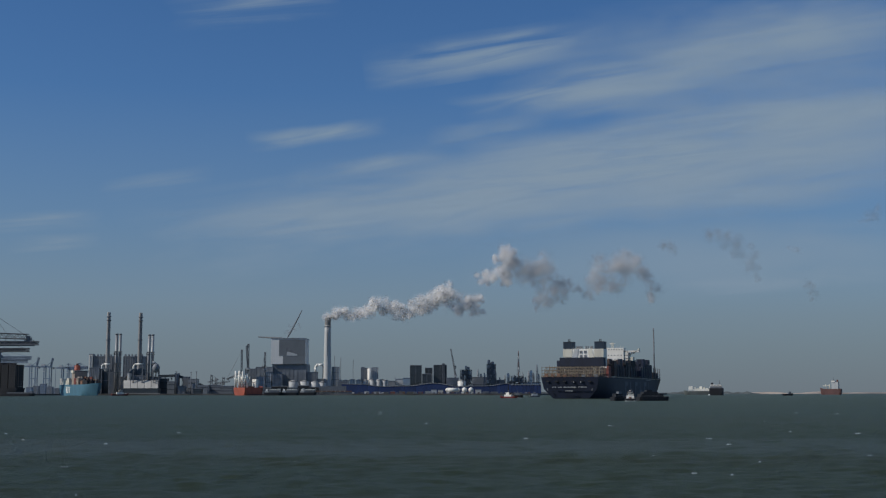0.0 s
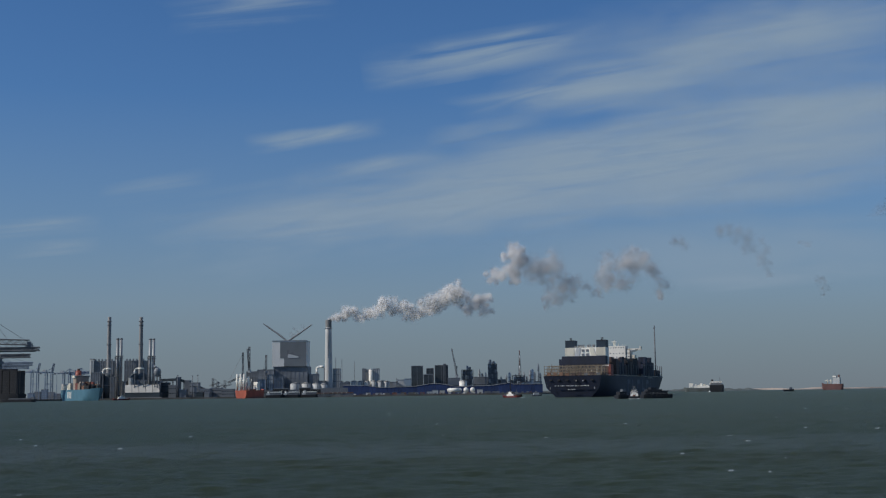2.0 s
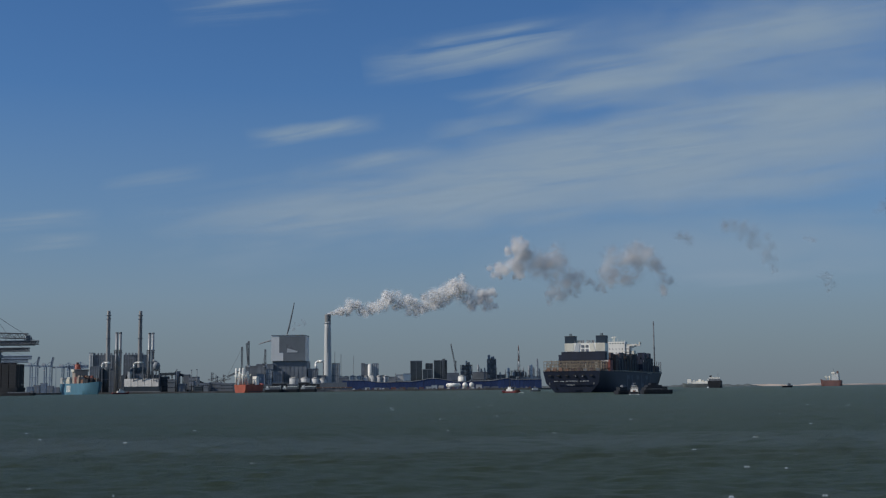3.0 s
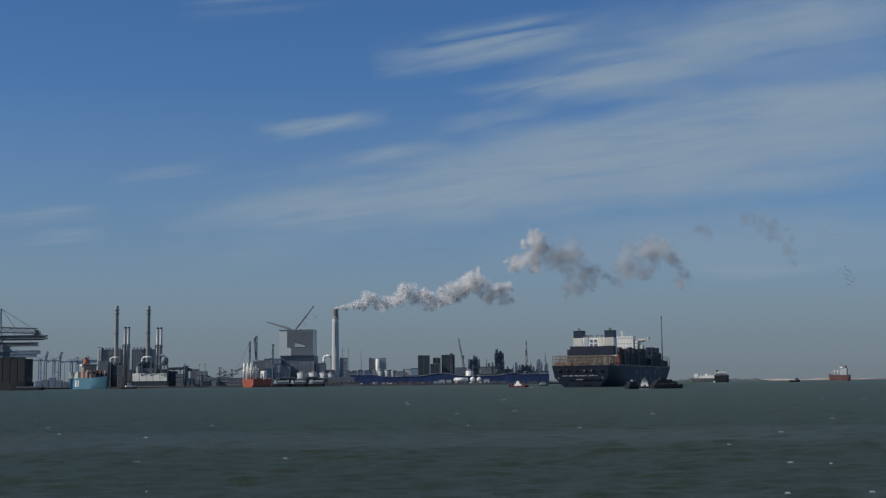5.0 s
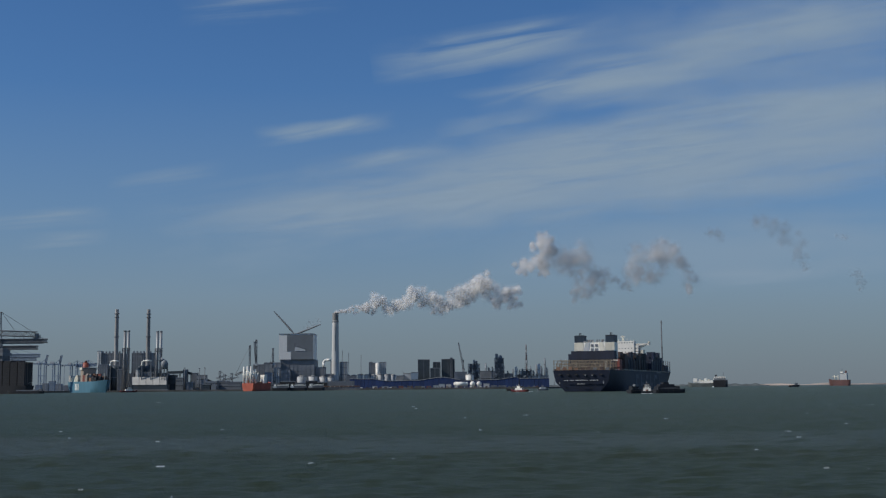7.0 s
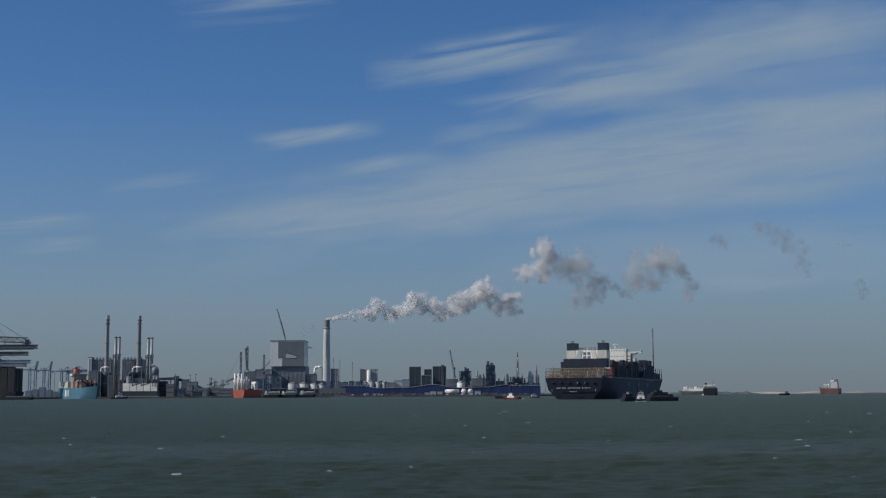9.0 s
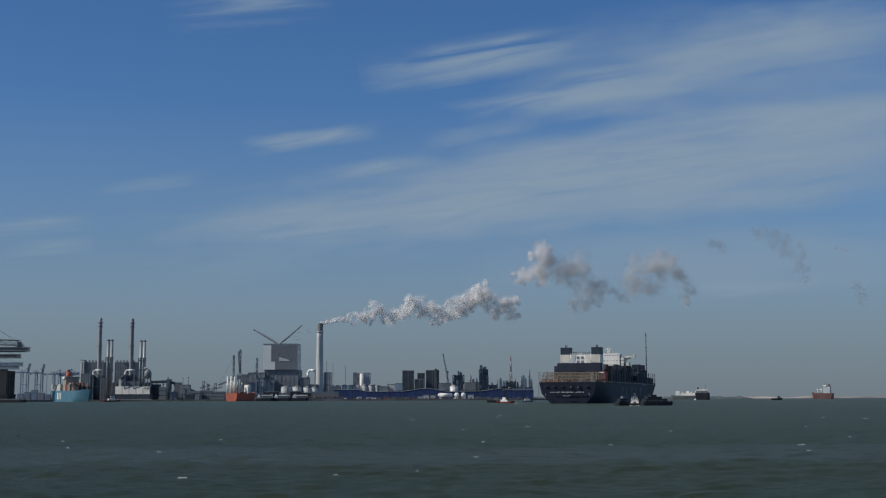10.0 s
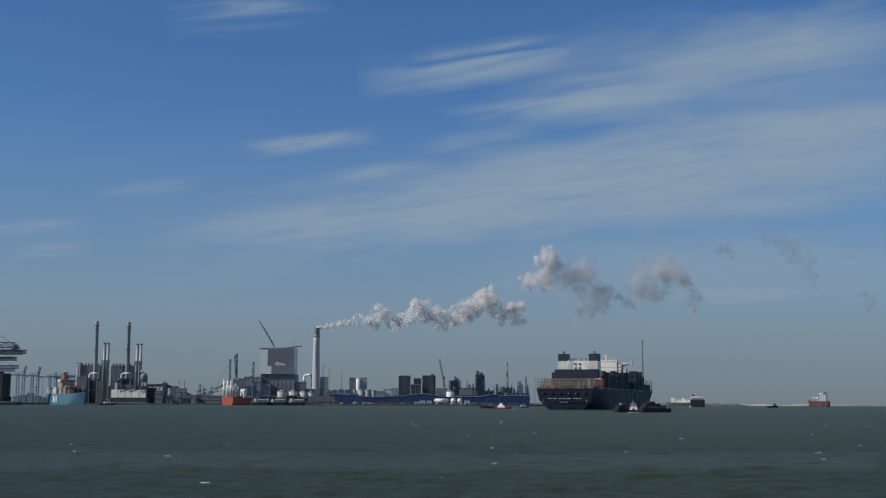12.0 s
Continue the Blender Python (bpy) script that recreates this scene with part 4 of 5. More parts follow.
    part("hull", hull(14, 5, 1.8, -1, 0.1, 0.3, 0.7, 0.8, 0.9), M["dark_steel"], t)
    part("cabin", box(B(), -1.8, 1.8, 3, 10, 1.8, 4.0, 0.92), M["cladding"], t)
    part("mast", tube(B(), (0, 6, 4), (0, 6, 6.4), 0.15, 0.1, 6), M["dark_steel"], t)
    t = thing("workboat", place(925, 1350, 0), "low black launch passing behind a tug", "boat", turn=88.0)
    part("hull", hull(17.5, 5.5, 2.6, -1, 0.1, 0.3, 0.7, 0.9, 0.9), M["black"], t)
    part("cabin", box(B(), -1.8, 1.8, 4, 9, 2.6, 5.2, 0.9), M["dark_steel"], t)
    part("mast", tube(B(), (0, 6, 5.2), (0, 6, 8.2), 0.2, 0.1, 6), M["dark_steel"], t)
    SAILING.append((t, (-1.45, 0.0, 0)))


container_giant()
tug(915, 1180, 62, M["tug_red"], M["white"], "red and white harbour tug with a tall mast", 0.62, (0.38, 0.05, 0), True, 31)
tug(1113, 760, -9, M["black"], M["white"], "white-housed harbour tug close to the big ship", 0.62, (0.80, 0.2, 0), False, 11.5)
tug(201, 2330, -65, M["tug_red"], M["white"], "black and red tug with a white wheelhouse", 1.1, None, True)
work_barge(1081, 790, -72, 9, 7, "black pontoon tug alongside", (0.80, 0.2, 0), ((-2.6, 2.6, 1.5, 6.5, 4.6, "black"), (-1.8, 1.8, 4, 6.2, 6.0, "dark_steel")))
work_barge(1126, 800, -80, 21, 9, "black workboat trailing the big ship", (0.80, 0.2, 0), ((-4.0, 4.0, 1.2, 16.5, 4.4, "black"), (-3.4, 3.4, 3, 13, 5.8, "black"), (-2.6, 2.6, 5.5, 9.5, 7.0, "black")))
sky_blue_feeder()
red_bulker()
dark_boxship()
coasters()


# ---- power stations ----
def tall_stack(b, v, y, foot, head, mat, label, bands=(), collar=None):
    """A tapered stack, foot and head its widths in metres; collar: the height in metres of a darker steel head."""
    top = rise(v, y) - GROUND
    t = thing("chimney_stack", place(b, y, GROUND), label, "chimney", "power station stacks")
    shaft_top = top - (collar or 0)
    bm = B()
    seg, wall = 24, 0.8
    steps = 10
    rings = []
    for k in range(steps + 1):
        r = (foot + (head - foot) * (k / steps) ** 0.8) / 2
        rings.append([bm.verts.new((r * math.cos(a * math.tau / seg), r * math.sin(a * math.tau / seg), shaft_top * k / steps)) for a in range(seg)])
    inner = [bm.verts.new((v_.co.x * 0.84, v_.co.y * 0.84, shaft_top)) for v_ in rings[-1]]
    deep = [bm.verts.new((v_.co.x * 0.84, v_.co.y * 0.84, shaft_top - 60)) for v_ in rings[-1]]
    rings += [inner, deep]
    for p, q in zip(rings, rings[1:]):
        for k in range(seg):
            bm.faces.new((p[k], p[(k + 1) % seg], q[(k + 1) % seg], q[k])).smooth = True
    part("shaft", bm, mat, t)
    for z, w in bands:
        r = head / 2 + 0.6
        ring = B()
        for a in range(seg):
            a0, a1 = a * math.tau / seg, (a + 1) * math.tau / seg
            tube(ring, ((r + w) * math.cos(a0), (r + w) * math.sin(a0), z), ((r + w) * math.cos(a1), (r + w) * math.sin(a1), z), 0.7, 0.7, 6)
        part("gallery", ring, M["dark_steel"], t)
    if collar:
        ring = B()
        r = head / 2 * 0.99
        prev = None
        for a in range(seg + 1):
            c, s_ = math.cos(a * math.tau / seg), math.sin(a * math.tau / seg)
            q = [ring.verts.new((rr * c, rr * s_, z)) for rr, z in ((r, shaft_top - 1), (r, top), (r * 0.86, top), (r * 0.86, shaft_top - 1))]
            if prev:
                for i in range(3):
                    ring.faces.new((prev[i], q[i], q[i + 1], prev[i + 1])).smooth = i != 1
            prev = q
        part("flue_head", ring, M["old_concrete"], t, "darker grey flue head")
    part("ladder", box(B(), -0.5, 0.5, -head / 2 - 1.2, -head / 2 - 0.7, shaft_top * 0.55, shaft_top), M["dark_steel"], t)
    return t


def flue_pair(b, v, y):
    s = span(y)
    top = rise(v, y) - GROUND
    t = thing("flue_pair", place(b, y, GROUND), "twin bright steel flues in a dark service frame", "chimney", "steel flues")
    for k in (-1, 1):
        f = part("flue", tube(B(), (k * 3.1 * s, 0, 0), (k * 3.1 * s, 0, top), 2.5 * s, 2.4 * s, 18), M["steel"], t)
        part("flue_rim", tube(B(), (k * 3.1 * s, 0, top - 2), (k * 3.1 * s, 0, top + 0.8), 2.7 * s, 2.7 * s, 18), M["dark_steel"], f)
    for z in (0.35, 0.5, 0.66, 0.70):
        part("platform", box(B(), -6.2 * s, 6.2 * s, -4.6 * s, 4.6 * s, top * z, top * z + 1.2), M["dark_steel"], t)
    for x in (-5.8, 5.8):
        part("frame_leg", truss(B(), (x * s, -4 * s, 0), (x * s, -4 * s, top * 0.7), 1.6, 12, 0.35), M["dark_steel"], t)


def elbow_duct(b, v, y, width, drop, mat, label, r=2.0, flip=1):
    """A fat white duct that rises, bends over and runs level."""
    s = span(y)
    t = thing("duct", place(b, y, GROUND), label, "pipe", "white ducts")
    top = rise(v, y) - GROUND
    bm = B()
    pts = [Vector((0, 0, top - drop * s)), Vector((0, 0, top - 5 * s))]
    for k in range(1, 7):
        a = k / 6 * math.pi / 2
        pts.append(Vector((flip * 5 * s * (1 - math.cos(a)), 0, top - 5 * s + 5 * s * math.sin(a))))
    pts.append(Vector((flip * width * s, 0, top)))
    for p, q in zip(pts, pts[1:]):
        tube(bm, p, q + (q - p).normalized() * 0.4, r * s, r * s, 12)
    part("bend", bm, mat, t)
    for k in range(2):
        x = 0 if k == 0 else flip * width * s
        part("support", box(B(), x - 1, x + 1, -1, 1, 0, top - (drop * s if k == 0 else r * s)), M["dark_steel"], t)


def block(name, b0, b1, v0, y, depth, mat, label, category="building", base=GROUND, group=""):
    """A plain building between two chart columns, its roof at row v0; returns the thing, half width and height."""
    s = span(y)
    t = thing(name, place((b0 + b1) / 2, y, base), label, category, group)
    w, h = (b1 - b0) / 2 * s, rise(v0, y) - base
    part("wall", box(B(), -w, w, 0, depth, 0, h), mat, t)
    part("parapet", box(B(), -w - 0.4, w + 0.4, -0.4, depth + 0.4, h, h + 1.4), M["dark_cladding"], t)
    return t, w, h


def ribs(t, w, h, n, mat, proud=0.5, z0=0.0):
    for k in range(n + 1):
        x = -w + 2 * w * k / n
        part("pilaster", box(B(), x - 0.6, x + 0.6, -proud, 0.0, z0, h), mat, t)


def window_bands(t, w, h, rows, cols, mat, z0=0.12, z1=0.92, height=1.6):
    for j in range(rows):
        z = h * (z0 + (z1 - z0) * (j + 0.5) / rows)
        for k in range(cols):
            x = -w + 2 * w * (k + 0.5) / cols
            part("window", box(B(), x - w / cols * 0.72, x + w / cols * 0.72, -0.18, 0.0, z, z + height), mat, t)


def old_station():
    y = 2760.0
    s = span(y)
    tall_stack(193, 553.5, 2740, 11.5, 7.6, M["old_concrete"], "tall dark concrete stack with galleries near its head", ((164, 0.6), (172, 0.9), (120, 1.2)))
    tall_stack(249.3, 554.5, 2740, 11.5, 7.6, M["old_concrete"], "tall dark concrete stack with galleries near its head", ((163, 0.6), (171, 0.9), (120, 1.2)))
    flue_pair(211.3, 592, 2690)
    flue_pair(268.8, 593.5, 2690)
    for b0, b1 in ((166, 200), (221, 255)):
        t, w, h = block("boiler_house", b0, b1, 632, y, 60, M["slate_panel"], "grey boiler house with a row of roof vents", group="boiler houses")
        ribs(t, w, h, 8, M["dark_cladding"])
        for k in range(6):
            x = -w + 3 + 2 * (w - 3) * k / 5
            part("roof_vent", box(B(), x - 1.4, x + 1.4, 4, 9, h, h + 5.5), M["dark_cladding"], t)
        window_bands(t, w, h, 3, 8, M["panel_dark"], 0.5, 0.98, 3)
        t2, w2, h2 = block("lower_hall", b0 + 6, b1 + 6, 662, y - 40, 40, M["tower_slate"], "dark lower turbine hall", group="turbine halls")
        ribs(t2, w2, h2, 7, M["dark_cladding"])
        window_bands(t2, w2, h2, 2, 7, M["panel_dark"])
    t, w, h = block("stair_tower", 160, 166, 628, y - 4, 14, M["white"], "pale stair tower at the end of the boiler house")
    part("dark_strip", box(B(), -1, 1.4, -0.4, 0, 4, h - 3), M["dark_cladding"], t)
    for b in (180, 193, 240, 253):
        yy = y - 50
        t = thing("gas_duct", place(b, yy, GROUND), "rounded grey domed flue-gas casing", "duct", "flue-gas casings")
        r = 9.0 * span(yy)
        part("casing", tube(B(), (0, 0, 0), (0, 0, 47), r, r, 20), M["tower_slate"], t)
        part("cap", dome(B(), (0, 0, 47), r, 0.8, 20), M["tower_slate"], t)
        part("band", tube(B(), (0, 0, 28), (0, 0, 29.5), r + 0.5, r + 0.5, 20), M["dark_steel"], t)
    elbow_duct(183, 645, 2650, 14, 9, M["white"], "white elbow duct over the casings", 1.4)
    elbow_duct(239, 645, 2650, 16, 9, M["white"], "white elbow duct over the casings", 1.4)
    yy = 2655.0
    t = thing("gas_sphere", place(279, yy, GROUND), "grey round vessel on legs", "tank")
    part("vessel", dome(B(), (0, 0, 55), 6.5 * span(yy), 1.3, 24), M["dark_cladding"], t)
    part("tail_pipe", tube(B(), (0, 0, 64), (-8, 0, 69), 2.4, 2.0, 10), M["dark_cladding"], t)
    for a in range(6):
        part("leg", tube(B(), (7 * math.cos(a), 7 * math.sin(a), 0), (7 * math.cos(a), 7 * math.sin(a), 50), 0.8, 0.8, 6), M["dark_steel"], t)
    for b0, b1, v, yy, mat in ((196, 206, 660, 2690, "dark_cladding"), (206, 224, 668, 2690, "panel_dark"), (228, 232, 661, 2672, "white"), (232, 258, 666, 2690, "dark_cladding"),
                               (258, 284, 668, 2690, "panel_dark"), (162, 178, 652, 2690, "dark_cladding"), (150, 166, 672, 2700, "panel_dark")):
        t, w, h = block("annexe", b0, b1, v, yy, 24, M[mat], "plain annexe of the old power station", group="station annexes")
        if b1 - b0 > 8:
            ribs(t, w, h, 5, M["dark_steel"], 0.4)


def striped_shed():
    y = 2641.0
    s = span(y)
    t = thing("storage_shed", place(253, y, GROUND), "long shed with a pale sheet roof and white gable", "shed")
    w, eave, ridge = 30.5 * s, rise(687, y) - GROUND, rise(673.5, y) - GROUND
    part("wall", box(B(), -w, w, 0, 26, 0, eave), M["tower_slate"], t)
    n = 5
    for k in range(n):
        x0, x1 = -w + 2 * w * k / n + 0.5, -w + 2 * w * (k + 1) / n - 0.5
        bm = B()
        lean = 3.2 * s
        v = [bm.verts.new(p) for p in ((x0, -0.5, eave), (x1, -0.5, eave), (x1 - lean, 13, ridge), (x0 - lean, 13, ridge), (x0, -0.5, eave - 0.6), (x1, -0.5, eave - 0.6), (x1 - lean, 13, ridge - 0.6), (x0 - lean, 13, ridge - 0.6))]
        for q in ((0, 1, 2, 3), (7, 6, 5, 4), (0, 4, 5, 1), (1, 5, 6, 2), (2, 6, 7, 3), (3, 7, 4, 0)):
            bm.faces.new([v[i] for i in q])
        part("roof_panel", bm, M["roof_pale"], t)
    bm = B()
    v = [bm.verts.new(p) for p in ((-w - 0.4, -0.6, 0), (-w - 0.4, 26, 0), (-w - 0.4, 26, eave), (-w - 4, 13, ridge), (-w - 0.4, -0.6, eave))]
    bm.faces.new(v)
    part("gable", bm, M["white"], t, "white gable end")
    part("plinth", box(B(), -w - 3, w + 4, -2, 0, 0, 1.2), M["old_concrete"], t)


def coal_yard():
    """Conveyors, transfer houses and thin poles between the two stations."""
    for b0, b1, v, y, mat in ((284, 299, 671, 2700, "tower_slate"), (299, 312, 676, 2690, "slate_panel"), (312, 318, 662, 2720, "dark_cladding"), (327, 336, 668, 2720, "panel_dark"),
                              (336, 352, 672, 2700, "dark_cladding"), (352, 372, 683, 2690, "panel_dark"), (346, 360, 688, 2660, "tower_slate"), (372, 392, 682, 2720, "dark_cladding"),
                              (392, 414, 684, 2720, "panel_dark"), (362, 370, 690, 2655, "slate_panel"), (318, 330, 684, 2665, "panel_dark")):
        t, w, h = block("transfer_house", b0, b1, v, y, 20, M[mat], "dark plain transfer house in the coal yard", group="coal yard houses")
        if b1 - b0 > 12:
            window_bands(t, w, h, 2, 5, M["glass"])
    for (b0, v0), (b1, v1), y in (((284, 664), (318, 663), 2740), ((318, 664), (334, 668), 2735), ((334, 668), (384, 691), 2735)):
        s = span(y)
        t = thing("conveyor", place(b0, y, GROUND), "long covered conveyor gallery on trestles", "conveyor", "conveyors")
        h0, h1, run = rise(v0, y) - GROUND, rise(v1, y) - GROUND, (b1 - b0) * s
        bm = B()
        v = [bm.verts.new(p) for x, h in ((0, h0), (run, h1)) for p in ((x, -3, h), (x, 3, h), (x, 3, h - 6), (x, -3, h - 6))]
        for q in ((0, 1, 2, 3), (7, 6, 5, 4), (0, 4, 5, 1), (1, 5, 6, 2), (2, 6, 7, 3), (3, 7, 4, 0)):
            bm.faces.new([v[i] for i in q])
        part("gallery", bm, M["tower_slate"], t)
        n = max(2, int(run / 14))
        for k in range(n + 1):
            f = k / n
            part("trestle", truss(B(), (run * f, 0, -GROUND + 3.6), (run * f, 0, h0 + (h1 - h0) * f - 6), 2.2, 4, 0.3), M["dark_steel"], t)
    for b, v, y in ((340.8, 660, 2690), (350.3, 659, 2690), (314.8, 659, 2690)):
        t = thing("light_mast", place(b, y, GROUND), "thin dark floodlight mast", "mast", "thin masts")
        h = rise(v, y) - GROUND
        part("pole", tube(B(), (0, 0, 0), (0, 0, h), 1.1, 0.7, 8), M["dark_steel"], t)
        part("lamp_head", box(B(), -1.6, 1.6, -0.8, 0.8, h, h + 1.4), M["dark_steel"], t)
    for b, v, y in ((377, 664, 2900), (398, 668, 2880), (385, 670, 2860)):
        t = thing("stacker", place(b, y, GROUND), "far bucket stacker with a raised boom", "crane", "stackers")
        h = rise(v, y) - GROUND
        part("tower", truss(B(), (0, 0, 0), (0, 0, h), 4, 6, 0.45), M["crane_grey"], t)
        part("boom", truss(B(), (-9, 0, h * 0.6), (16, 0, h * 0.75), 2.4, 7, 0.35), M["crane_grey"], t)
        part("stay", tube(B(), (0, 0, h), (15, 0, h * 0.77), 0.3, 0.3, 4), M["crane_grey"], t)


def harbour_crane(b, base_v, top_v, y, jib_b, jib_v, label, slim=1.0):
    """A slewing jib crane: portal, tower, cabin, lattice jib and stays."""
    s = span(y)
    t = thing("harbour_crane", place(b, y, GROUND), label, "crane", "jib cranes")
    h = rise(top_v, y) - GROUND
    foot = rise(base_v, y) - GROUND
    part("portal", box(B(), -6, 6, -5, 5, 0, max(2.0, foot * 0.35), 0.8), M["dark_steel"], t)
    part("tower", truss(B(), (0, 0, 0), (0, 0, h), 2.4 * slim, 12, 0.42 * slim), M["crane_grey"], t)
    part("cabin", box(B(), -3.4, 3.4, -3, 3, foot, foot + 6), M["cladding"], t)
    jx, jz = (jib_b - b) * s, rise(jib_v, y) - GROUND
    part("jib", truss(B(), (0, -3, foot + 4), (jx, -3, jz), 2.4 * slim, 12, 0.45 * slim), M["crane_grey"], t)
    part("stay", tube(B(), (0, -3, h), (jx, -3, jz), 0.3, 0.3, 4), M["dark_steel"], t)
    part("mast_head", box(B(), -2.0, 2.0, -2, 2, h, h + 3), M["dark_steel"], t)
    return t


def new_station():
    y = 2693.0
    s = span(y)
    tall_stack(580.6, 564, y, 19.0, 13.6, M["concrete"], "tall pale concrete stack with a dark steel head giving off steam", ((147, 0.2),), collar=17.0)
    # great boiler house: pale upper block with a darker face, slate lower block
    t = thing("boiler_hall", place(511.5, y, GROUND), "huge pale grey boiler house on a slate base", "building")
    z0, z1 = rise(645, y) - GROUND, rise(600.5, y) - GROUND
    part("upper_block", box(B(), -30.5 * s, 30 * s, 0, 70, z0, z1), M["hall_pale"], t, "pale grey clad upper block")
    part("lower_block", box(B(), -28.5 * s, 32 * s, 4, 74, 0, z0), M["panel_dark"], t, "dark slate lower block")
    part("face_panel", box(B(), -16.5 * s, 29.6 * s, -0.6, 0, z0 + 14.5 * s, z1 - 1.6), M["slate_panel"], t, "darker grey facade panel")
    part("face_panel", box(B(), -9.5 * s, 29.6 * s, -0.6, 0, z0, z0 + 14.5 * s), M["slate_panel"], t, "darker grey facade panel")
    emblem = B()
    for pts in (((-4, 15), (14, 15), (17, 20), (2, 29), (-4, 29)),):
        f = [emblem.verts.new((u * s, -0.9, z0 + w * s)) for u, w in pts]
        g = [emblem.verts.new((u * s, -0.55, z0 + w * s)) for u, w in pts]
        emblem.faces.new(f)
        for k in range(len(pts)):
            emblem.faces.new((f[k], g[k], g[(k + 1) % len(pts)], f[(k + 1) % len(pts)]))
    part("emblem", emblem, M["dark_steel"], t, "dark plain emblem on the facade")
    bm = B()
    f = [bm.verts.new((u * s, -1.2, z0 + w * s)) for u, w in ((-3, 14.6), (16, 14.6), (16, 17), (6, 20), (-2, 22))]
    bm.faces.new(f)
    part("emblem", bm, M["cladding"], t, "pale plain emblem on the facade")
    part("roof_edge", box(B(), -30.9 * s, 30.4 * s, -0.9, 70.5, z1, z1 + 1.3), M["dark_cladding"], t)
    for k in range(9):
        x = (-28 + k * 7.3) * s
        part("pilaster", box(B(), x - 0.7, x + 0.7, 3.5, 4, 0, z0 - 1), M["dark_cladding"], t)
    for j in range(4):
        part("ledge", box(B(), -28.5 * s, 32 * s, 3.7, 4, z0 * (j + 0.6) / 4.4, z0 * (j + 0.6) / 4.4 + 0.6), M["dark_steel"], t)
    for k, x in enumerate((-14, -6, 4, 12, 20)):
        part("roof_unit", box(B(), x * s, (x + 3) * s, 20, 26, z1 + 1.3, z1 + 3.4), M["cladding"], t)
    # lower works round it
    for b0, b1, v, yy, mat, lab in ((455, 484, 651, 2685, "dark_cladding", "dark coal bunker house beside cranes"), (436, 456, 654, 2720, "panel_dark", "dark station house behind the ship"),
                                    (468, 482, 660, 2660, "cladding", "grey switch house by boiler hall"), (484, 500, 664, 2660, "dark_cladding", "dark pump house by boiler hall"), (456, 470, 668, 2650, "crane_blue", "blue-grey machine house near the quay"),
                                    (546, 562, 660, 2700, "dark_cladding", "dark filter house beside the stack"), (588.5, 600.5, 651, 2710, "cladding", "plain grey windowed tower building"),
                                    (562, 576, 672, 2670, "dark_cladding", "dark gypsum house beside the stack"), (600, 616, 676, 2690, "panel_dark", "low dark store beside the stack")):
        q, w, h = block("station_house", b0, b1, v, yy, 26, M[mat], lab, group="station houses")
        ribs(q, w, h, 4, M["panel_dark"], 0.4)
        window_bands(q, w, h, 3, 4, M["panel_dark"])
    elbow_duct(560, 646.5, 2668, 13, 12, M["white"], "white elbow duct beside the stack", 2.2)
    yy = 2665.0
    for b, r, v in ((521.5, 8.5, 675), (541, 8, 675), (559, 7, 676), (572, 6.5, 677)):
        storage_tank(b, r, v, yy, "cladding" if b < 530 else "concrete")
    for k in range(9):
        storage_tank(590 + k * 11.6, 5.2, 672.5 + (k % 3) * 0.6, 2740, "concrete")


def storage_tank(b, r, v, y, mat, label="pale round storage tank"):
    s = span(y)
    t = thing("storage_tank", place(b, y, GROUND), label, "tank", "storage tanks")
    h = rise(v, y) - GROUND
    part("shell", tube(B(), (0, 0, 0), (0, 0, h), r * s, r * s, 24), M[mat], t)
    part("roof", tube(B(), (0, 0, h), (0, 0, h + 1.8), r * s * 0.99, r * s * 0.12, 24), M["roof_pale"], t)
    part("rim", tube(B(), (0, 0, h - 0.8), (0, 0, h + 0.15), r * s + 0.25, r * s + 0.25, 24), M["dark_steel"], t)
    part("stair", box(B(), r * s * 0.35, r * s * 0.35 + 1, -r * s - 0.6, -r * s * 0.85, 0, h), M["dark_steel"], t)


def wind_turbine():
    y = 2850.0
    s = span(y)
    t = thing("wind_turbine", place(510, y, GROUND), "pale wind turbine turning behind the boiler house", "wind turbine", turn=-28.0)
    h = rise(601, y) - GROUND
    part("tower", tube(B(), (0, 4, 0), (0, 4, h - 1), 3.2, 1.8, 20), M["cladding"], t)
    part("nacelle", box(B(), -2.2, 2.2, -3, 11, h - 2, h + 2.4, 0.92), M["cladding"], t)
    hub = HUB = pose(0, -5, h)
    bm = B()
    dome(bm, (0, 0, 0), 2.4, 1.0, 16)
    rot = part("rotor", bm, M["cladding"], t, "three-bladed rotor")
    rot.matrix_basis = HUB
    R = 60 * s
    for k in range(3):
        bm = B()
        rings = []
        for j in range(11):
            f = j / 10
            z = 1.5 + (R - 1.5) * f
            c = 1.9 + 2.6 * math.sin(min(1, f * 4) * math.pi / 2) * (1 - f) ** 0.8 + 0.25
            bend = -3.5 * f ** 2.2
            rings.append([bm.verts.new((c * x, bend + w * (1 - 0.8 * f), z)) for x, w in ((-0.4, 0), (0, -0.6), (0.7, 0), (0, 0.6))])
        for p, q in zip(rings, rings[1:]):
            for i in range(4):
                bm.faces.new((p[i], p[(i + 1) % 4], q[(i + 1) % 4], q[i])).smooth = True
        bm.faces.new(rings[-1])
        blade = part("blade", bm, M["crane_grey"], rot)
        blade.matrix_basis = pose(0, 0, 0, 0, 120 * k, 0)
    return rot, HUB


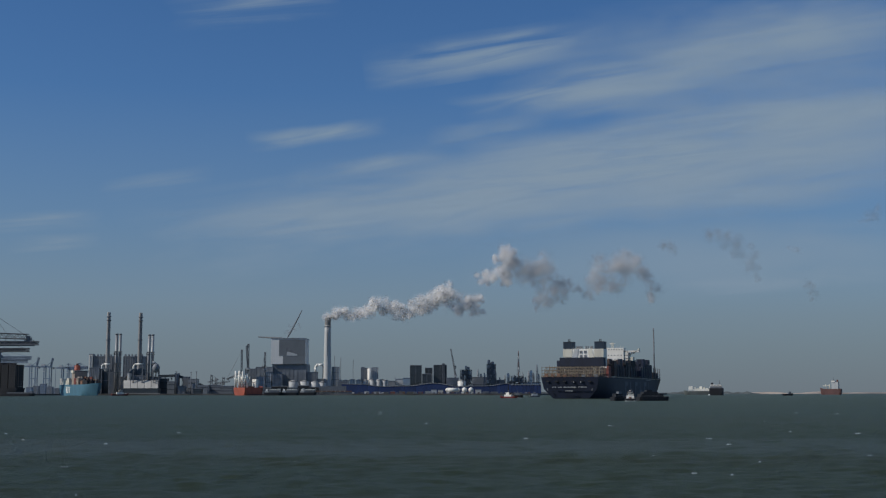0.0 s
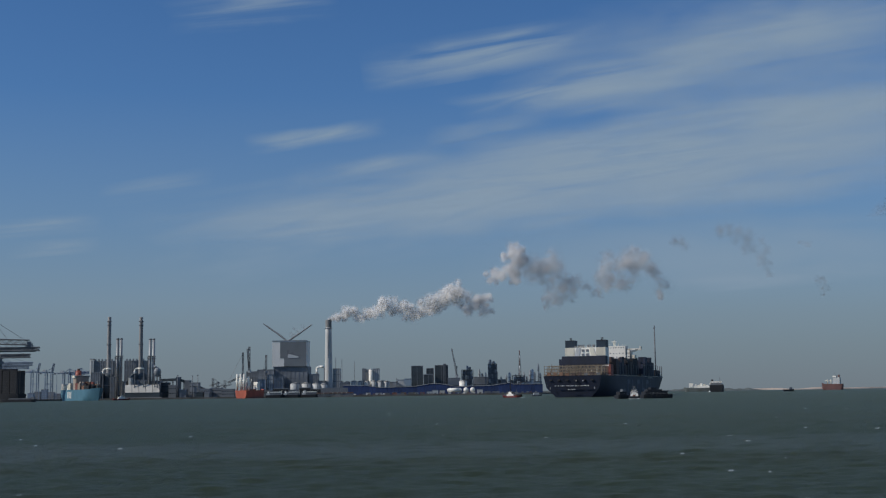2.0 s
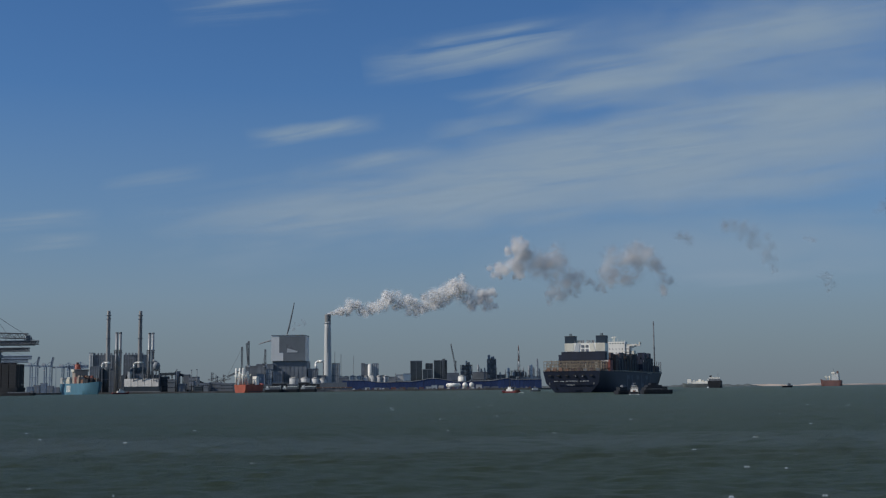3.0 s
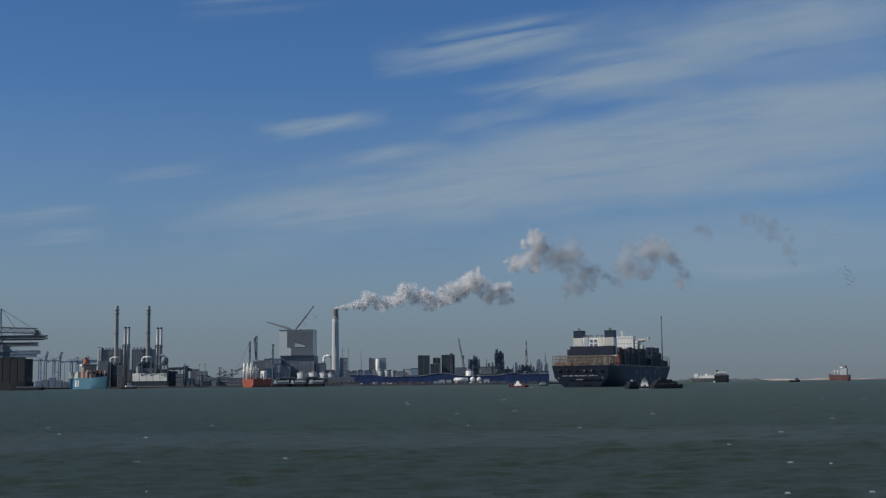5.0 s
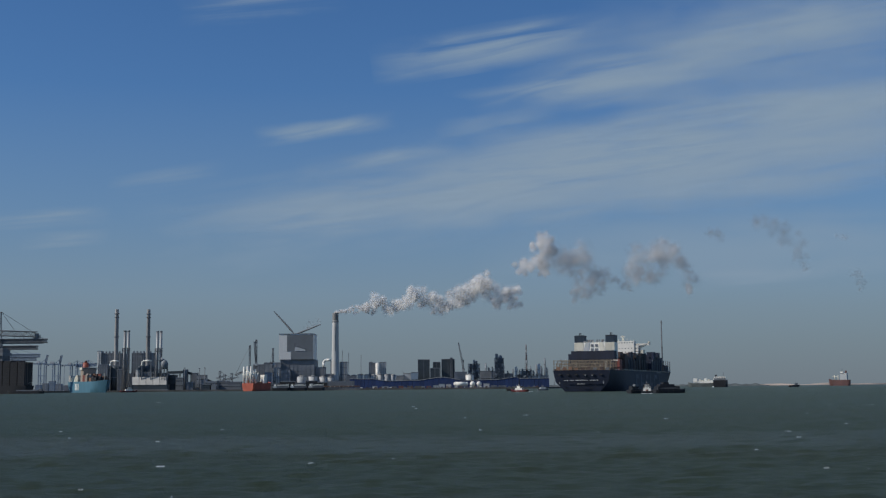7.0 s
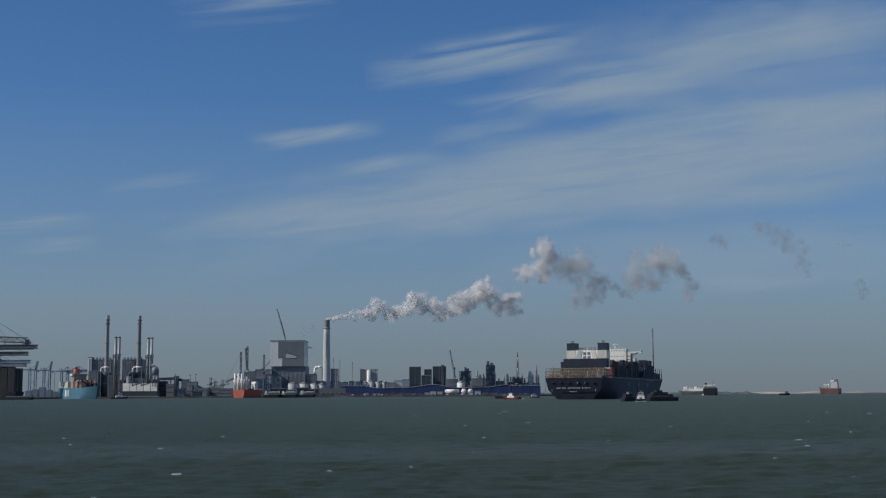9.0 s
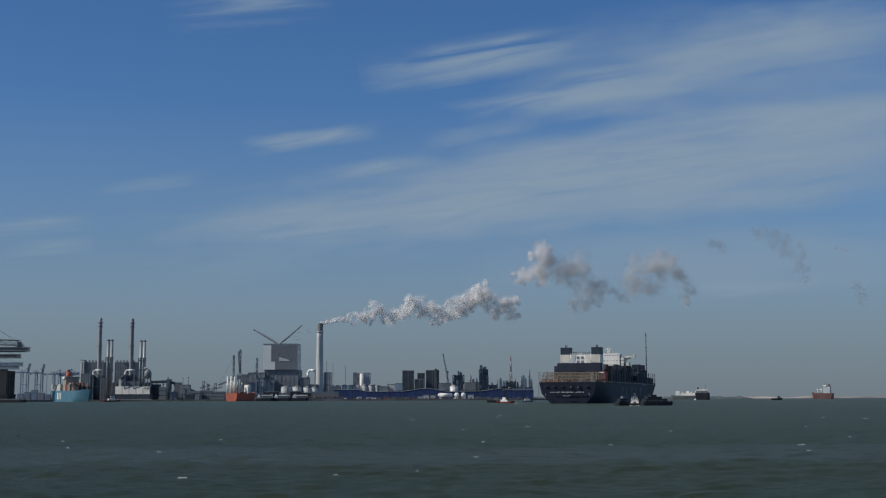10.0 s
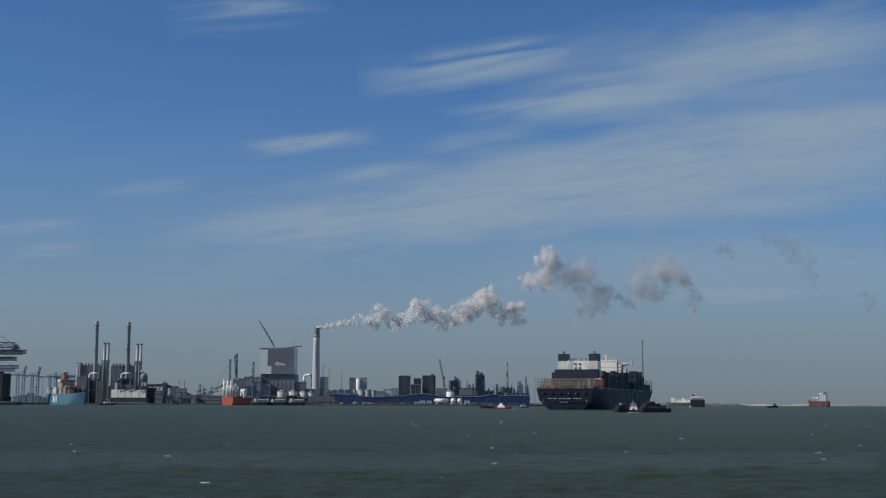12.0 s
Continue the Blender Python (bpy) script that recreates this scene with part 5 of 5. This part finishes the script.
old_station()
striped_shed()
coal_yard()
harbour_crane(429.5, 664, 622, 2640, 404, 672, "grey dockside jib crane with its jib lowered", 1.2)
harbour_crane(441, 655, 612, 2660, 438, 613, "tall thin dockside crane, jib upright", 1.2)
harbour_crane(470.5, 655, 627, 2660, 466, 650, "short dockside crane, jib upright", 1.2)
new_station()
rotor, HUB = wind_turbine()


# ---- the quay and the refinery ----
def wavy_hall():
    """The long blue hall whose roof line rolls like a swell."""
    y = 2630.0
    s = span(y)
    b0, b1 = 606, 957
    n = 54
    t = thing("long_hall", place(b0, y, GROUND), "long cobalt blue hall with a wave-shaped pale roof edge", "building")
    top = []
    for k in range(n + 1):
        b = b0 + (b1 - b0) * k / n
        v = 682.5 - 2.6 * math.cos((b - 765) / 138 * math.tau) - 1.0 * math.cos((b - 838) / 69 * math.tau)
        if b < 640:
            v = 680.0 + (b - 606) * 0.03
        if b > 900:
            v = 682.0
        top.append(((b - b0) * s, rise(v, y) - GROUND))
    for k in range(n):
        (xa, za), (xb, zb) = top[k], top[k + 1]
        bm = B()
        v = [bm.verts.new(p) for p in ((xa + 0.15, 0, 0), (xb - 0.15, 0, 0), (xb - 0.15, 0, zb), (xa + 0.15, 0, za), (xa + 0.15, 40, 0), (xb - 0.15, 40, 0), (xb - 0.15, 40, zb), (xa + 0.15, 40, za))]
        for q in ((0, 1, 2, 3), (7, 6, 5, 4), (3, 2, 6, 7), (1, 5, 6, 2), (0, 3, 7, 4)):
            bm.faces.new([v[i] for i in q])
        part("wall_panel", bm, M["tarp_blue"], t)
    bm = B()
    for (xa, za), (xb, zb) in zip(top, top[1:]):
        tube(bm, (xa, -0.3, za + 0.3), (xb, -0.3, zb + 0.3), 0.75, 0.75, 6)
    part("roof_edge", bm, M["steel"], t, "pale metal roof edge")


def tower_blocks():
    for b0, b1, v, y, cols in ((726.5, 746.5, 648, 2780, 6), (753, 765.5, 652.5, 2850, 4), (748, 764, 663, 2760, 5), (768, 790.5, 647.5, 2770, 6), (783, 787, 645, 2764, 1)):
        t, w, h = block("process_tower", b0, b1, v, y, 26, M["tower_slate"], "dark slab-sided process tower", "tower", group="process towers")
        ribs(t, w, h, 2, M["dark_steel"], 0.3)
        window_bands(t, w, h, 7, max(2, cols // 2), M["tower_slate"], 0.05, 0.98, 2.2)
    for b0, b1, v, y, mat in ((640, 645.5, 651.5, 2760, "dark_cladding"), (646, 652, 653, 2765, "cladding"), (659, 669.5, 652, 2760, "cladding")):
        t, w, h = block("silo_house", b0, b1, v, y, 20, M[mat], "grey silo house beside a white silo", "building", group="silo houses")
        ribs(t, w, h, 3, M["dark_cladding"], 0.4)
    t = thing("silo", place(655, 2755, GROUND), "tall white round silo", "silo")
    h = rise(653, 2755) - GROUND
    part("shell", tube(B(), (0, 0, 0), (0, 0, h), 4.6, 4.6, 20), M["white"], t)
    part("roof", tube(B(), (0, 0, h), (0, 0, h + 2), 4.5, 0.8, 20), M["cladding"], t)
    for b0, b1, v, y, mat in ((670, 680, 673, 2760, "roof_pale"), (680, 700, 675.5, 2760, "dark_cladding"), (700, 727, 672, 2780, "cladding"), (714, 726, 670.5, 2740, "white"),
                              (790, 812, 670, 2760, "dark_cladding"), (836, 862, 669, 2770, "dark_cladding"), (878, 892, 674, 2760, "panel_dark"), (900, 912, 676, 2760, "dark_cladding"), (920, 956, 678, 2760, "cladding")):
        t, w, h = block("low_store", b0, b1, v, y, 22, M[mat], "low plain store behind the hall", group="low stores")
        window_bands(t, w, h, 1, 6, M["glass"])


def column(b, v, y, r, label, mat="dark_cladding", platforms=3):
    t = thing("distillation_column", place(b, y, GROUND), label, "tower", "refinery columns")
    h = rise(v, y) - GROUND
    part("shell", tube(B(), (0, 0, 0), (0, 0, h * 0.97), r, r * 0.92, 14), M[mat], t)
    part("head", dome(B(), (0, 0, h * 0.97), r * 0.92, 0.6, 12), M[mat], t)
    for k in range(platforms):
        z = h * (0.35 + 0.6 * k / max(1, platforms))
        part("platform", tube(B(), (0, 0, z), (0, 0, z + 0.8), r + 1.3, r + 1.3, 12), M["dark_steel"], t)
    part("riser", tube(B(), (r + 0.9, -0.5, 0), (r + 0.9, -0.5, h * 0.9), 0.5, 0.5, 6), M["steel"], t)


def refinery():
    y = 2740.0
    s = span(y)
    for b, v, r in ((845.5, 654, 1.8), (851, 662, 2.4), (857, 660, 1.5), (893, 664, 1.3), (899, 661, 2.6), (935, 657, 2.2), (939.5, 656, 2.8), (943, 660, 1.8), (949.5, 645, 1.5), (953, 662, 1.4),
                    (884, 668, 1.6), (910, 664, 1.6), (924, 659, 1.2), (929, 668, 2.0)):
        column(b, v, y + (b * 37) % 50, r, "slim refinery column with platforms", "dark_cladding" if r < 2.5 else "cladding")
    # open-framed process structures
    for b0, b1, v, n in ((815, 835, 656, 5), (862, 877, 646, 6), (905, 926, 667, 3)):
        t = thing("refinery_unit", place((b0 + b1) / 2, y, GROUND), "dense open steel process frame with vessels", "refinery unit", "process frames")
        w, h = (b1 - b0) / 2 * s, rise(v, y) - GROUND
        for k in range(n + 1):
            part("deck", box(B(), -w, w, 0, 16, h * k / n, h * k / n + 1.0), M["dark_steel"], t)
        for x in (-w, -w * 0.35, w * 0.35, w):
            for d in (0, 15):
                part("post", box(B(), x - 0.6, x + 0.6, d, d + 1.2, 0, h + 1), M["dark_steel"], t)
        for k in range(n):
            for q in range(3):
                part("vessel", tube(B(), (-w * 0.65 + q * w * 0.65, 7, h * k / n + 1), (-w * 0.65 + q * w * 0.65, 7, h * (k + 0.85) / n), 2.8 + (q + k) % 2, 2.8 + (q + k) % 2, 10), M[("panel_dark", "dark_cladding", "cladding")[(q * 2 + k) % 3]], t)
            part("brace", tube(B(), (-w, 0.2, h * k / n), (w, 0.2, h * (k + 1) / n), 0.35, 0.35, 4), M["dark_steel"], t)
    for b, v, r in ((865, 637.5, 3.4), (871.5, 641, 4.4), (876, 655, 2.0), (825, 647.5, 2.2), (829, 650, 3.0), (819, 655, 2.6)):
        column(b, v, y + 8, r, "stout dark refinery column", "panel_dark", 4)
    # guyed and lattice masts
    for b, v, w in ((917.2, 624.5, 5.2), (593, 630, 1.2), (626, 638, 1.0), (604, 634, 0.9), (700, 668, 0.8), (966, 650, 1.2)):
        yy = 2800.0
        t = thing("lattice_mast", place(b, yy, GROUND), "thin dark lattice mast over the plant", "mast", "lattice masts")
        h = rise(v, yy) - GROUND
        if w > 5:
            for sx in (-1, 1):
                part("leg", tube(B(), (sx * w, 0, 0), (sx * 0.6, 0, h), 0.7, 0.4, 6), M["dark_steel"], t)
            for k in range(9):
                z = h * k / 9
                ww = w * (1 - k / 9)
                part("brace", tube(B(), (-ww, 0, z), (ww, 0, z + h / 10), 0.35, 0.35, 4), M["dark_steel"], t)
            for j in range(8):
                part("flare_pipe", tube(B(), (0, 0, (h + 3) * j / 8), (0, 0, (h + 3) * (j + 1) / 8), 1.0, 0.9, 8), M["dull_red" if j % 2 else "cladding"], t)
        else:
            part("mast", truss(B(), (0, 0, 0), (0, 0, h), w, 16, 0.17), M["dark_cladding"], t)
    t = thing("tall_mast", place(1156.4, 2950, GROUND), "tall slender dark mast behind the big ship", "mast")
    h = rise(582, 2950) - GROUND
    part("pole", tube(B(), (0, 0, 0), (0, 0, h), 2.0, 1.3, 12), M["dark_steel"], t)
    for k in range(5):
        part("collar", tube(B(), (0, 0, h * (0.2 + 0.19 * k)), (0, 0, h * (0.2 + 0.19 * k) + 1.2), 2.4, 2.4, 12), M["dark_steel"], t)
    harbour_crane(806, 668, 651, 2770, 798, 618, "tall lattice crawler crane with a raised boom", 0.9)
    storage_tank(817, 7, 674.5, 2700, "white", "white round storage tank")


def quay_front():
    """Tanks, sheds, trucks and moored barges along the water's edge."""
    y = 2612.0
    s = span(y)
    t = thing("bullet_tank", place(801.5, y, GROUND), "long white horizontal gas tank on saddles", "tank")
    zc = rise(690.6, y) - GROUND
    part("shell", tube(B(), (-9.5 * s, 0, zc), (9.5 * s, 0, zc), 3.6 * s, 3.6 * s, 20), M["white"], t)
    for sx in (-9.5, 9.5):
        part("end_cap", dome(B(), (sx * s, 0, zc), 3.6 * s, 1.0, 14), M["white"], t)
        part("saddle", box(B(), sx * 0.7 * s - 1, sx * 0.7 * s + 1, -2, 2, 0, zc - 3.0 * s), M["concrete"], t)
    for b in (822, 833.5):
        t = thing("gas_sphere", place(b, y, GROUND), "white spherical gas tank on legs", "tank", "gas spheres")
        part("sphere", dome(B(), (0, 0, zc), 4.6 * s, 1.0, 24), M["white"], t)
        for a in range(6):
            part("leg", tube(B(), (4 * s * math.cos(a), 4 * s * math.sin(a), 0), (4 * s * math.cos(a), 4 * s * math.sin(a), zc), 0.4, 0.4, 6), M["concrete"], t)
    rng = random.Random(3)
    for b, w, hh, mat in ((846.5, 5, 6.5, "concrete"), (758, 5, 4, "cladding"), (768, 5, 6.5, "cladding"), (780, 4.5, 6, "roof_pale"), (712, 5, 3.5, "rust"), (696, 4, 3.5, "box_red"), (727, 6, 3, "yellow"),
                          (745, 4, 3, "box_red"), (668, 6, 3, "concrete"), (650, 4, 3.6, "white"), (735, 3, 2.5, "cladding"), (683, 5, 2.5, "box_brown"), (860, 5, 3, "box_grey"), (875, 6, 2.6, "dark_cladding")):
        t = thing("quay_hut", place(b, y - 4, GROUND), "small hut on the quay edge", "hut", "quay huts")
        part("wall", box(B(), -w * s, w * s, 0, 9, 0, hh * s), M[mat], t)
        part("roof", box(B(), -w * s - 0.5, w * s + 0.5, -0.5, 9.5, hh * s, hh * s + 0.6), M["dark_cladding"], t)
        part("door", box(B(), -1.2, 1.2, -0.15, 0, 0, min(2.6, hh * s * 0.8)), M["dark_steel"], t)
    for k in range(40):
        b = 618 + k * 8.4 + rng.uniform(-2, 2)
        t = thing("parked_van", place(b, 2604 + rng.uniform(0, 3), GROUND), "parked van on the quay", "van", "parked vans", rng.choice((84, 90, 96)))
        paint = M[rng.choice(("white", "box_brown", "dark_steel", "rust", "dark_steel", "box_grey"))]
        part("body", box(B(), -1.0, 1.0, -2.6, 1.4, 0.5, 2.5, 0.95), paint, t)
        part("cab", box(B(), -1.0, 1.0, 1.4, 2.8, 0.5, 1.9, 0.9), paint, t)
        for sx in (-1, 1):
            for yy in (-1.7, 1.9):
                part("wheel", tube(B(), (sx * 0.8, yy, 0.36), (sx * 1.05, yy, 0.36), 0.36, 0.36, 10), M["black"], t)
    for b0, b1, yy in ((470, 500, 2470), (500, 531, 2480), (532, 562, 2500)):
        sp = span(yy)
        L = (b1 - b0) * sp
        t = thing("river_barge", place(b0, yy, 0), "low black barge with a white deckhouse, moored", "barge", "moored barges", -88.0)
        part("hull", hull(L, 11, 6.0, -1, 0.04, 0.1, 0.4, 1.0, 0.95), M["black"], t)
        part("hatch", box(B(), -4, 4, L * 0.28, L * 0.9, 6, 10.5), M["dark_steel"], t)
        cover = B()
        for j in range(8):
            f0, f1 = L * (0.28 + 0.62 * j / 8), L * (0.28 + 0.62 * (j + 1) / 8)
            box(cover, -4.6, 4.6, f0, f1 - 0.15, 10.5, 11.6 + 1.1 * math.sin((j + 0.5) / 8 * math.pi))
        part("hatch_cover", cover, M["white"], t, "white arched hatch cover")
        h = part("deckhouse", box(B(), -4.4, 4.4, L * 0.05, L * 0.24, 6, 9.5), M["cladding"], t)
        part("wheelhouse", box(B(), -2.6, 2.6, L * 0.1, L * 0.2, 9.5, 13.0, 0.92), M["white"], h)
        window_row(t, -2.2, 2.2, L * 0.1, 11, 3, 0.9, 0.9)
        part("mast", tube(B(), (0, L * 0.93, 6), (0, L * 0.93, 15), 0.3, 0.2, 6), M["white"], t)
    for b0, b1, v in ((466, 482, 687), (483, 509, 684.5), (510, 528, 687), (529, 548, 683.5), (549, 566, 686), (440, 465, 688)):
        t, w, h = block("quay_store", b0, b1, v, 2603, 14, M["black"] if b0 % 2 else M["dark_steel"], "low dark tarred store along the quay", "shed", group="quay stores")
        window_bands(t, w, h, 1, 5, M["glass"], 0.3, 0.8, 2.0)
        part("door", box(B(), -w * 0.2, w * 0.2, -0.2, 0, 0, h * 0.7), M["cladding"], t)
    # timber jetty in front of the stack
    yy = 2560.0
    sp = span(yy)
    t = thing("jetty", place(592, yy, 0), "dark timber jetty with fenders and yellow marks", "jetty")
    part("deck", box(B(), -32 * sp, 32 * sp, -6, 6, 7.5, 9.5), M["rust"], t)
    part("store_wall", box(B(), -25 * sp, 22 * sp, -2, 5, 9.5, 19.0), M["dark_cladding"], t)
    for k in range(12):
        x = (-24 + k * 3.9) * sp
        part("wall_rib", box(B(), x, x + 0.8, -2.4, -2, 9.5, 19.0), M["dark_steel"], t)
    for k in range(34):
        x = (-31 + k * 1.88) * sp
        part("jetty_post", tube(B(), (x, -5, -3), (x, -5, 8.6), 0.7, 0.7, 6), M["dark_steel"], t)
    for k in range(6):
        part("fender_light", box(B(), (-20 + k * 8) * sp - 0.7, (-20 + k * 8) * sp + 0.7, -6.6, -6, 7.8, 9.4), M["cream"], t)


wavy_hall()
tower_blocks()
refinery()
quay_front()


# ---- container terminal ----
def gantry_crane(b_tip, v_boom, y, reach, label, mat, raised=False, scale=1.0):
    """A ship-to-shore crane: portal legs, main girder and boom, apex frame, stays, trolley and cabin. Its boom points east."""
    s = span(y)
    z = rise(v_boom, y) - GROUND
    t = thing("gantry_crane", place(b_tip, y, GROUND), label, "crane", "gantry cranes")
    L = reach
    x_legs = (-L * 0.62, -L * 0.36)
    for x in x_legs:
        for d in (-9, 9):
            part("leg", box(B(), x - 1.2, x + 1.2, d - 1.2, d + 1.2, 0, z + 2), mat, t)
        part("sill", box(B(), x - 1.0, x + 1.0, -10, 10, 6, 8.4), mat, t)
        part("portal_beam", box(B(), x - 1.0, x + 1.0, -10, 10, z - 2, z + 1), mat, t)
    for d in (-9, 9):
        part("tie_beam", box(B(), x_legs[0], x_legs[1], d - 0.8, d + 0.8, z * 0.55, z * 0.55 + 2), mat, t)
        part("brace", tube(B(), (x_legs[0], d, 8), (x_legs[1], d, z * 0.55), 0.6, 0.6, 6), mat, t)
    apex = (x_legs[1], 0, z + 27 * scale)
    for d in (-6, 6):
        part("apex_leg", tube(B(), (x_legs[1], d, z), (apex[0], d * 0.25, apex[2]), 0.9, 0.7, 6), mat, t)
        part("back_stay", tube(B(), (x_legs[0], d, z + 1), (apex[0], 0, apex[2]), 0.5, 0.5, 6), mat, t)
    part("girder", box(B(), -L, x_legs[1], -3, 3, z - 1.6, z + 2.2), mat, t)
    if raised:
        a = radians(78)
        tip = (x_legs[1] + L * 0.42 * math.cos(a), 0, z + L * 0.42 * math.sin(a))
        part("boom", truss(B(), (x_legs[1], 0, z), tip, 4.0, 10, 0.8), mat, t)
    else:
        part("boom", truss(B(), (x_legs[1], 0, z), (0, 0, z), 6.5, 22, 1.25), mat, t)
        if scale > 0.9:
            part("boom_girder", box(B(), x_legs[1], -7, -2.4, 2.4, z - (6.0 if scale > 2 else 3.4), z + (4.5 if scale > 2 else 2.0)), mat, t)
        if scale > 2:
            part("upper_boom", truss(B(), (x_legs[1], 0, z + 16), (-22, 0, z + 13), 10.0, 9, 1.1), mat, t)
            part("boom_end", box(B(), -26, -16, -3, 3, z + 4, z + 15, 0.7), mat, t)
            for f in (0.3, 0.5, 0.7, 0.85):
                part("hanger", tube(B(), (x_legs[1] * (1 - f), 0, z + 2), (x_legs[1] * (1 - f), 0, z + 12), 0.8, 0.8, 6), mat, t)
        for f in (0.45, 0.95):
            part("fore_stay", tube(B(), apex, (x_legs[1] * (1 - f), 0, z + 2), 0.4, 0.4, 5), mat, t)
    part("machinery_house", box(B(), -L * 0.78, -L * 0.62, -4, 4, z + 2.2, z + 8), M["cladding"], t)
    part("operator_cab", box(B(), -L * 0.25, -L * 0.25 + 3.4, -1.6, 1.6, z - 6, z - 2.4), M["dark_steel"], t)
    part("trolley", box(B(), -L * 0.28, -L * 0.2, -2.6, 2.6, z - 2.4, z - 1.2), M["dark_steel"], t)
    return t


gantry_crane(70, 608, 2480, 265, "large dark gantry crane with its boom lowered over a ship", M["crane_grey"], scale=2.2)
gantry_crane(54, 620, 2580, 240, "large dark gantry crane with its boom lowered over a ship", M["crane_grey"])
gantry_crane(58, 634, 2800, 220, "blue gantry crane further along the quay, boom lowered", M["crane_blue"], scale=0.8)
gantry_crane(52, 640, 3000, 210, "blue gantry crane further along the quay, boom lowered", M["crane_blue"], scale=0.8)
for b, v in ((82, 649), (107, 650), (138, 652), (158, 651)):
    gantry_crane(b, v, 3500, 62, "far blue gantry crane, distance haze put into its paint, boom raised", M["crane_blue"], raised=b in (82, 107), scale=0.5)


def far_terminal():
    rng = random.Random(6)
    for k in range(9):
        b = 56 + k * 12
        y = 3300 + (k % 3) * 60
        t, w, h = block("container_block", b - 5, b + 5, 684 + rng.uniform(-4, 4), y, 14, M[rng.choice(("crane_blue", "dark_cladding", "panel_dark"))], "far stack of containers on the terminal", "containers", group="terminal stacks")
        for j in range(5):
            part("tier_joint", box(B(), -w, w, -0.3, 0, h * j / 5, h * j / 5 + 0.6), M["dark_steel"], t)
    for k in range(10):
        b = 60 + k * 10.5
        t = thing("light_mast", place(b, 3250, GROUND), "thin floodlight mast on the terminal", "mast", "terminal light masts")
        h = rise(660 + rng.uniform(-12, 6), 3250) - GROUND
        part("pole", tube(B(), (0, 0, 0), (0, 0, h), 0.9, 0.5, 6), M["crane_blue"], t)
        part("lamp_head", box(B(), -2, 2, -1, 1, h, h + 1.5), M["cladding"], t)


far_terminal()


# ---- a bird low over the water ----
def sea_bird():
    t = thing("sea_bird", (0, 0, 0), "small dark sea bird skimming low over the water", "bird")
    bm = B()
    dome(bm, (0, 0, 0), 0.075, 0.8, 12)
    for v in bm.verts:
        v.co.x *= 2.3
    part("body", bm, M["black"], t)
    part("tail", box(B(), 0.14, 0.24, -0.035, 0.035, -0.01, 0.012), M["black"], t)
    part("head", dome(B(), (-0.18, 0, 0.025), 0.045, 1.0, 10), M["black"], t)
    part("beak", tube(B(), (-0.21, 0, 0.02), (-0.27, 0, 0.01), 0.015, 0.004, 6), M["dark_steel"], t)
    made = []
    for side in (-1, 1):
        bm = B()
        v = [bm.verts.new(p) for p in ((-0.07, 0, 0), (0.07, 0, 0), (0.05, side * 0.16, 0.01), (0.09, side * 0.34, 0), (0.03, side * 0.34, 0), (-0.08, side * 0.16, 0.01))]
        w = [bm.verts.new(q.co + Vector((0, 0, 0.014))) for q in v]
        bm.faces.new(v)
        bm.faces.new(w[::-1])
        for k in range(6):
            bm.faces.new((v[k], w[k], w[(k + 1) % 6], v[(k + 1) % 6]))
        bmesh.ops.recalc_face_normals(bm, faces=bm.faces)
        made.append((part("wing", bm, M["black"], t), side))
    return t, made


bird, wings = sea_bird()


def motions():
    walk(water, [(0, pose(0, 0, 0)), (12, pose(7, -5, 0))])
    for k, f in enumerate(foam):
        walk(f, [(0, pose(0, 0, 0)), (12, pose(9 + 3 * k, -6, 0))])
    for ob in CLOUDS:
        p = ob.matrix_basis.copy()
        walk(ob, [(0, p), (12, Matrix.Translation((14, 0, 6)) @ p)])
    for ob, u1, v1, deep, speed, turn in PLUME:
        rows = []
        for t in (0, 3, 6, 9.5, 12):
            u = u1 + speed * (t - 9.5)
            v = v1 * (max(u, 4.0) / max(u1, 4.0)) ** 0.55 if u1 > 0 else v1
            rows.append((t, pose(MOUTH.x + u * GRAIN, MOUTH.y + deep * GRAIN, MOUTH.z + v * GRAIN, 0, 0, turn + 1.2 * t)))
        walk(ob, rows)
    for ob, u0, off, deep, turn in STREAM:
        rows = []
        for j in range(25):
            t = j / 2
            u = u0 + DRIFT * t
            if u > 0:       # carried off and spread by the wind
                wide = 1.0 + 0.135 * u
                lump = 1 + 0.5 * math.sin((u - DRIFT * t) * 0.21) * min(1.0, u / 30)
                q = pose(MOUTH.x + u * GRAIN, MOUTH.y + deep * wide * GRAIN, MOUTH.z + (1.5 + 0.16 * u + off * wide * lump) * GRAIN)
            else:           # still rising inside the stack
                q = pose(MOUTH.x, MOUTH.y, MOUTH.z + (1.5 + u * 0.9) * GRAIN)
            rows.append((t, q @ pose(0, 0, 0, 0, 0, turn + 1.5 * t)))
        walk(ob, rows)
    walk(rotor, [(t / 2, HUB @ pose(0, 0, 0, 0, -45.7 * (t / 2 - 0.75), 0)) for t in range(25)])
    walk(bird, [(t, pose(x, 140, z)) for t, x, z in ((0, 37.4, 1.17), (2.5, 18.2, 1.30), (5.5, -6.3, 1.14), (6.5, -14.9, 1.07), (9.5, -42.7, 1.08), (12, -66.0, 1.15))])
    for wing, side in wings:
        walk(wing, [(j / 8, pose(0, 0, 0.03, side * (28 if j % 2 else -16), 0, 0)) for j in range(97)])
    for ob, velocity in SAILING:
        p = ob.matrix_basis.copy()
        walk(ob, [(t, Matrix.Translation(Vector(velocity) * t) @ p) for t in (0, 6, 12)])


motions()
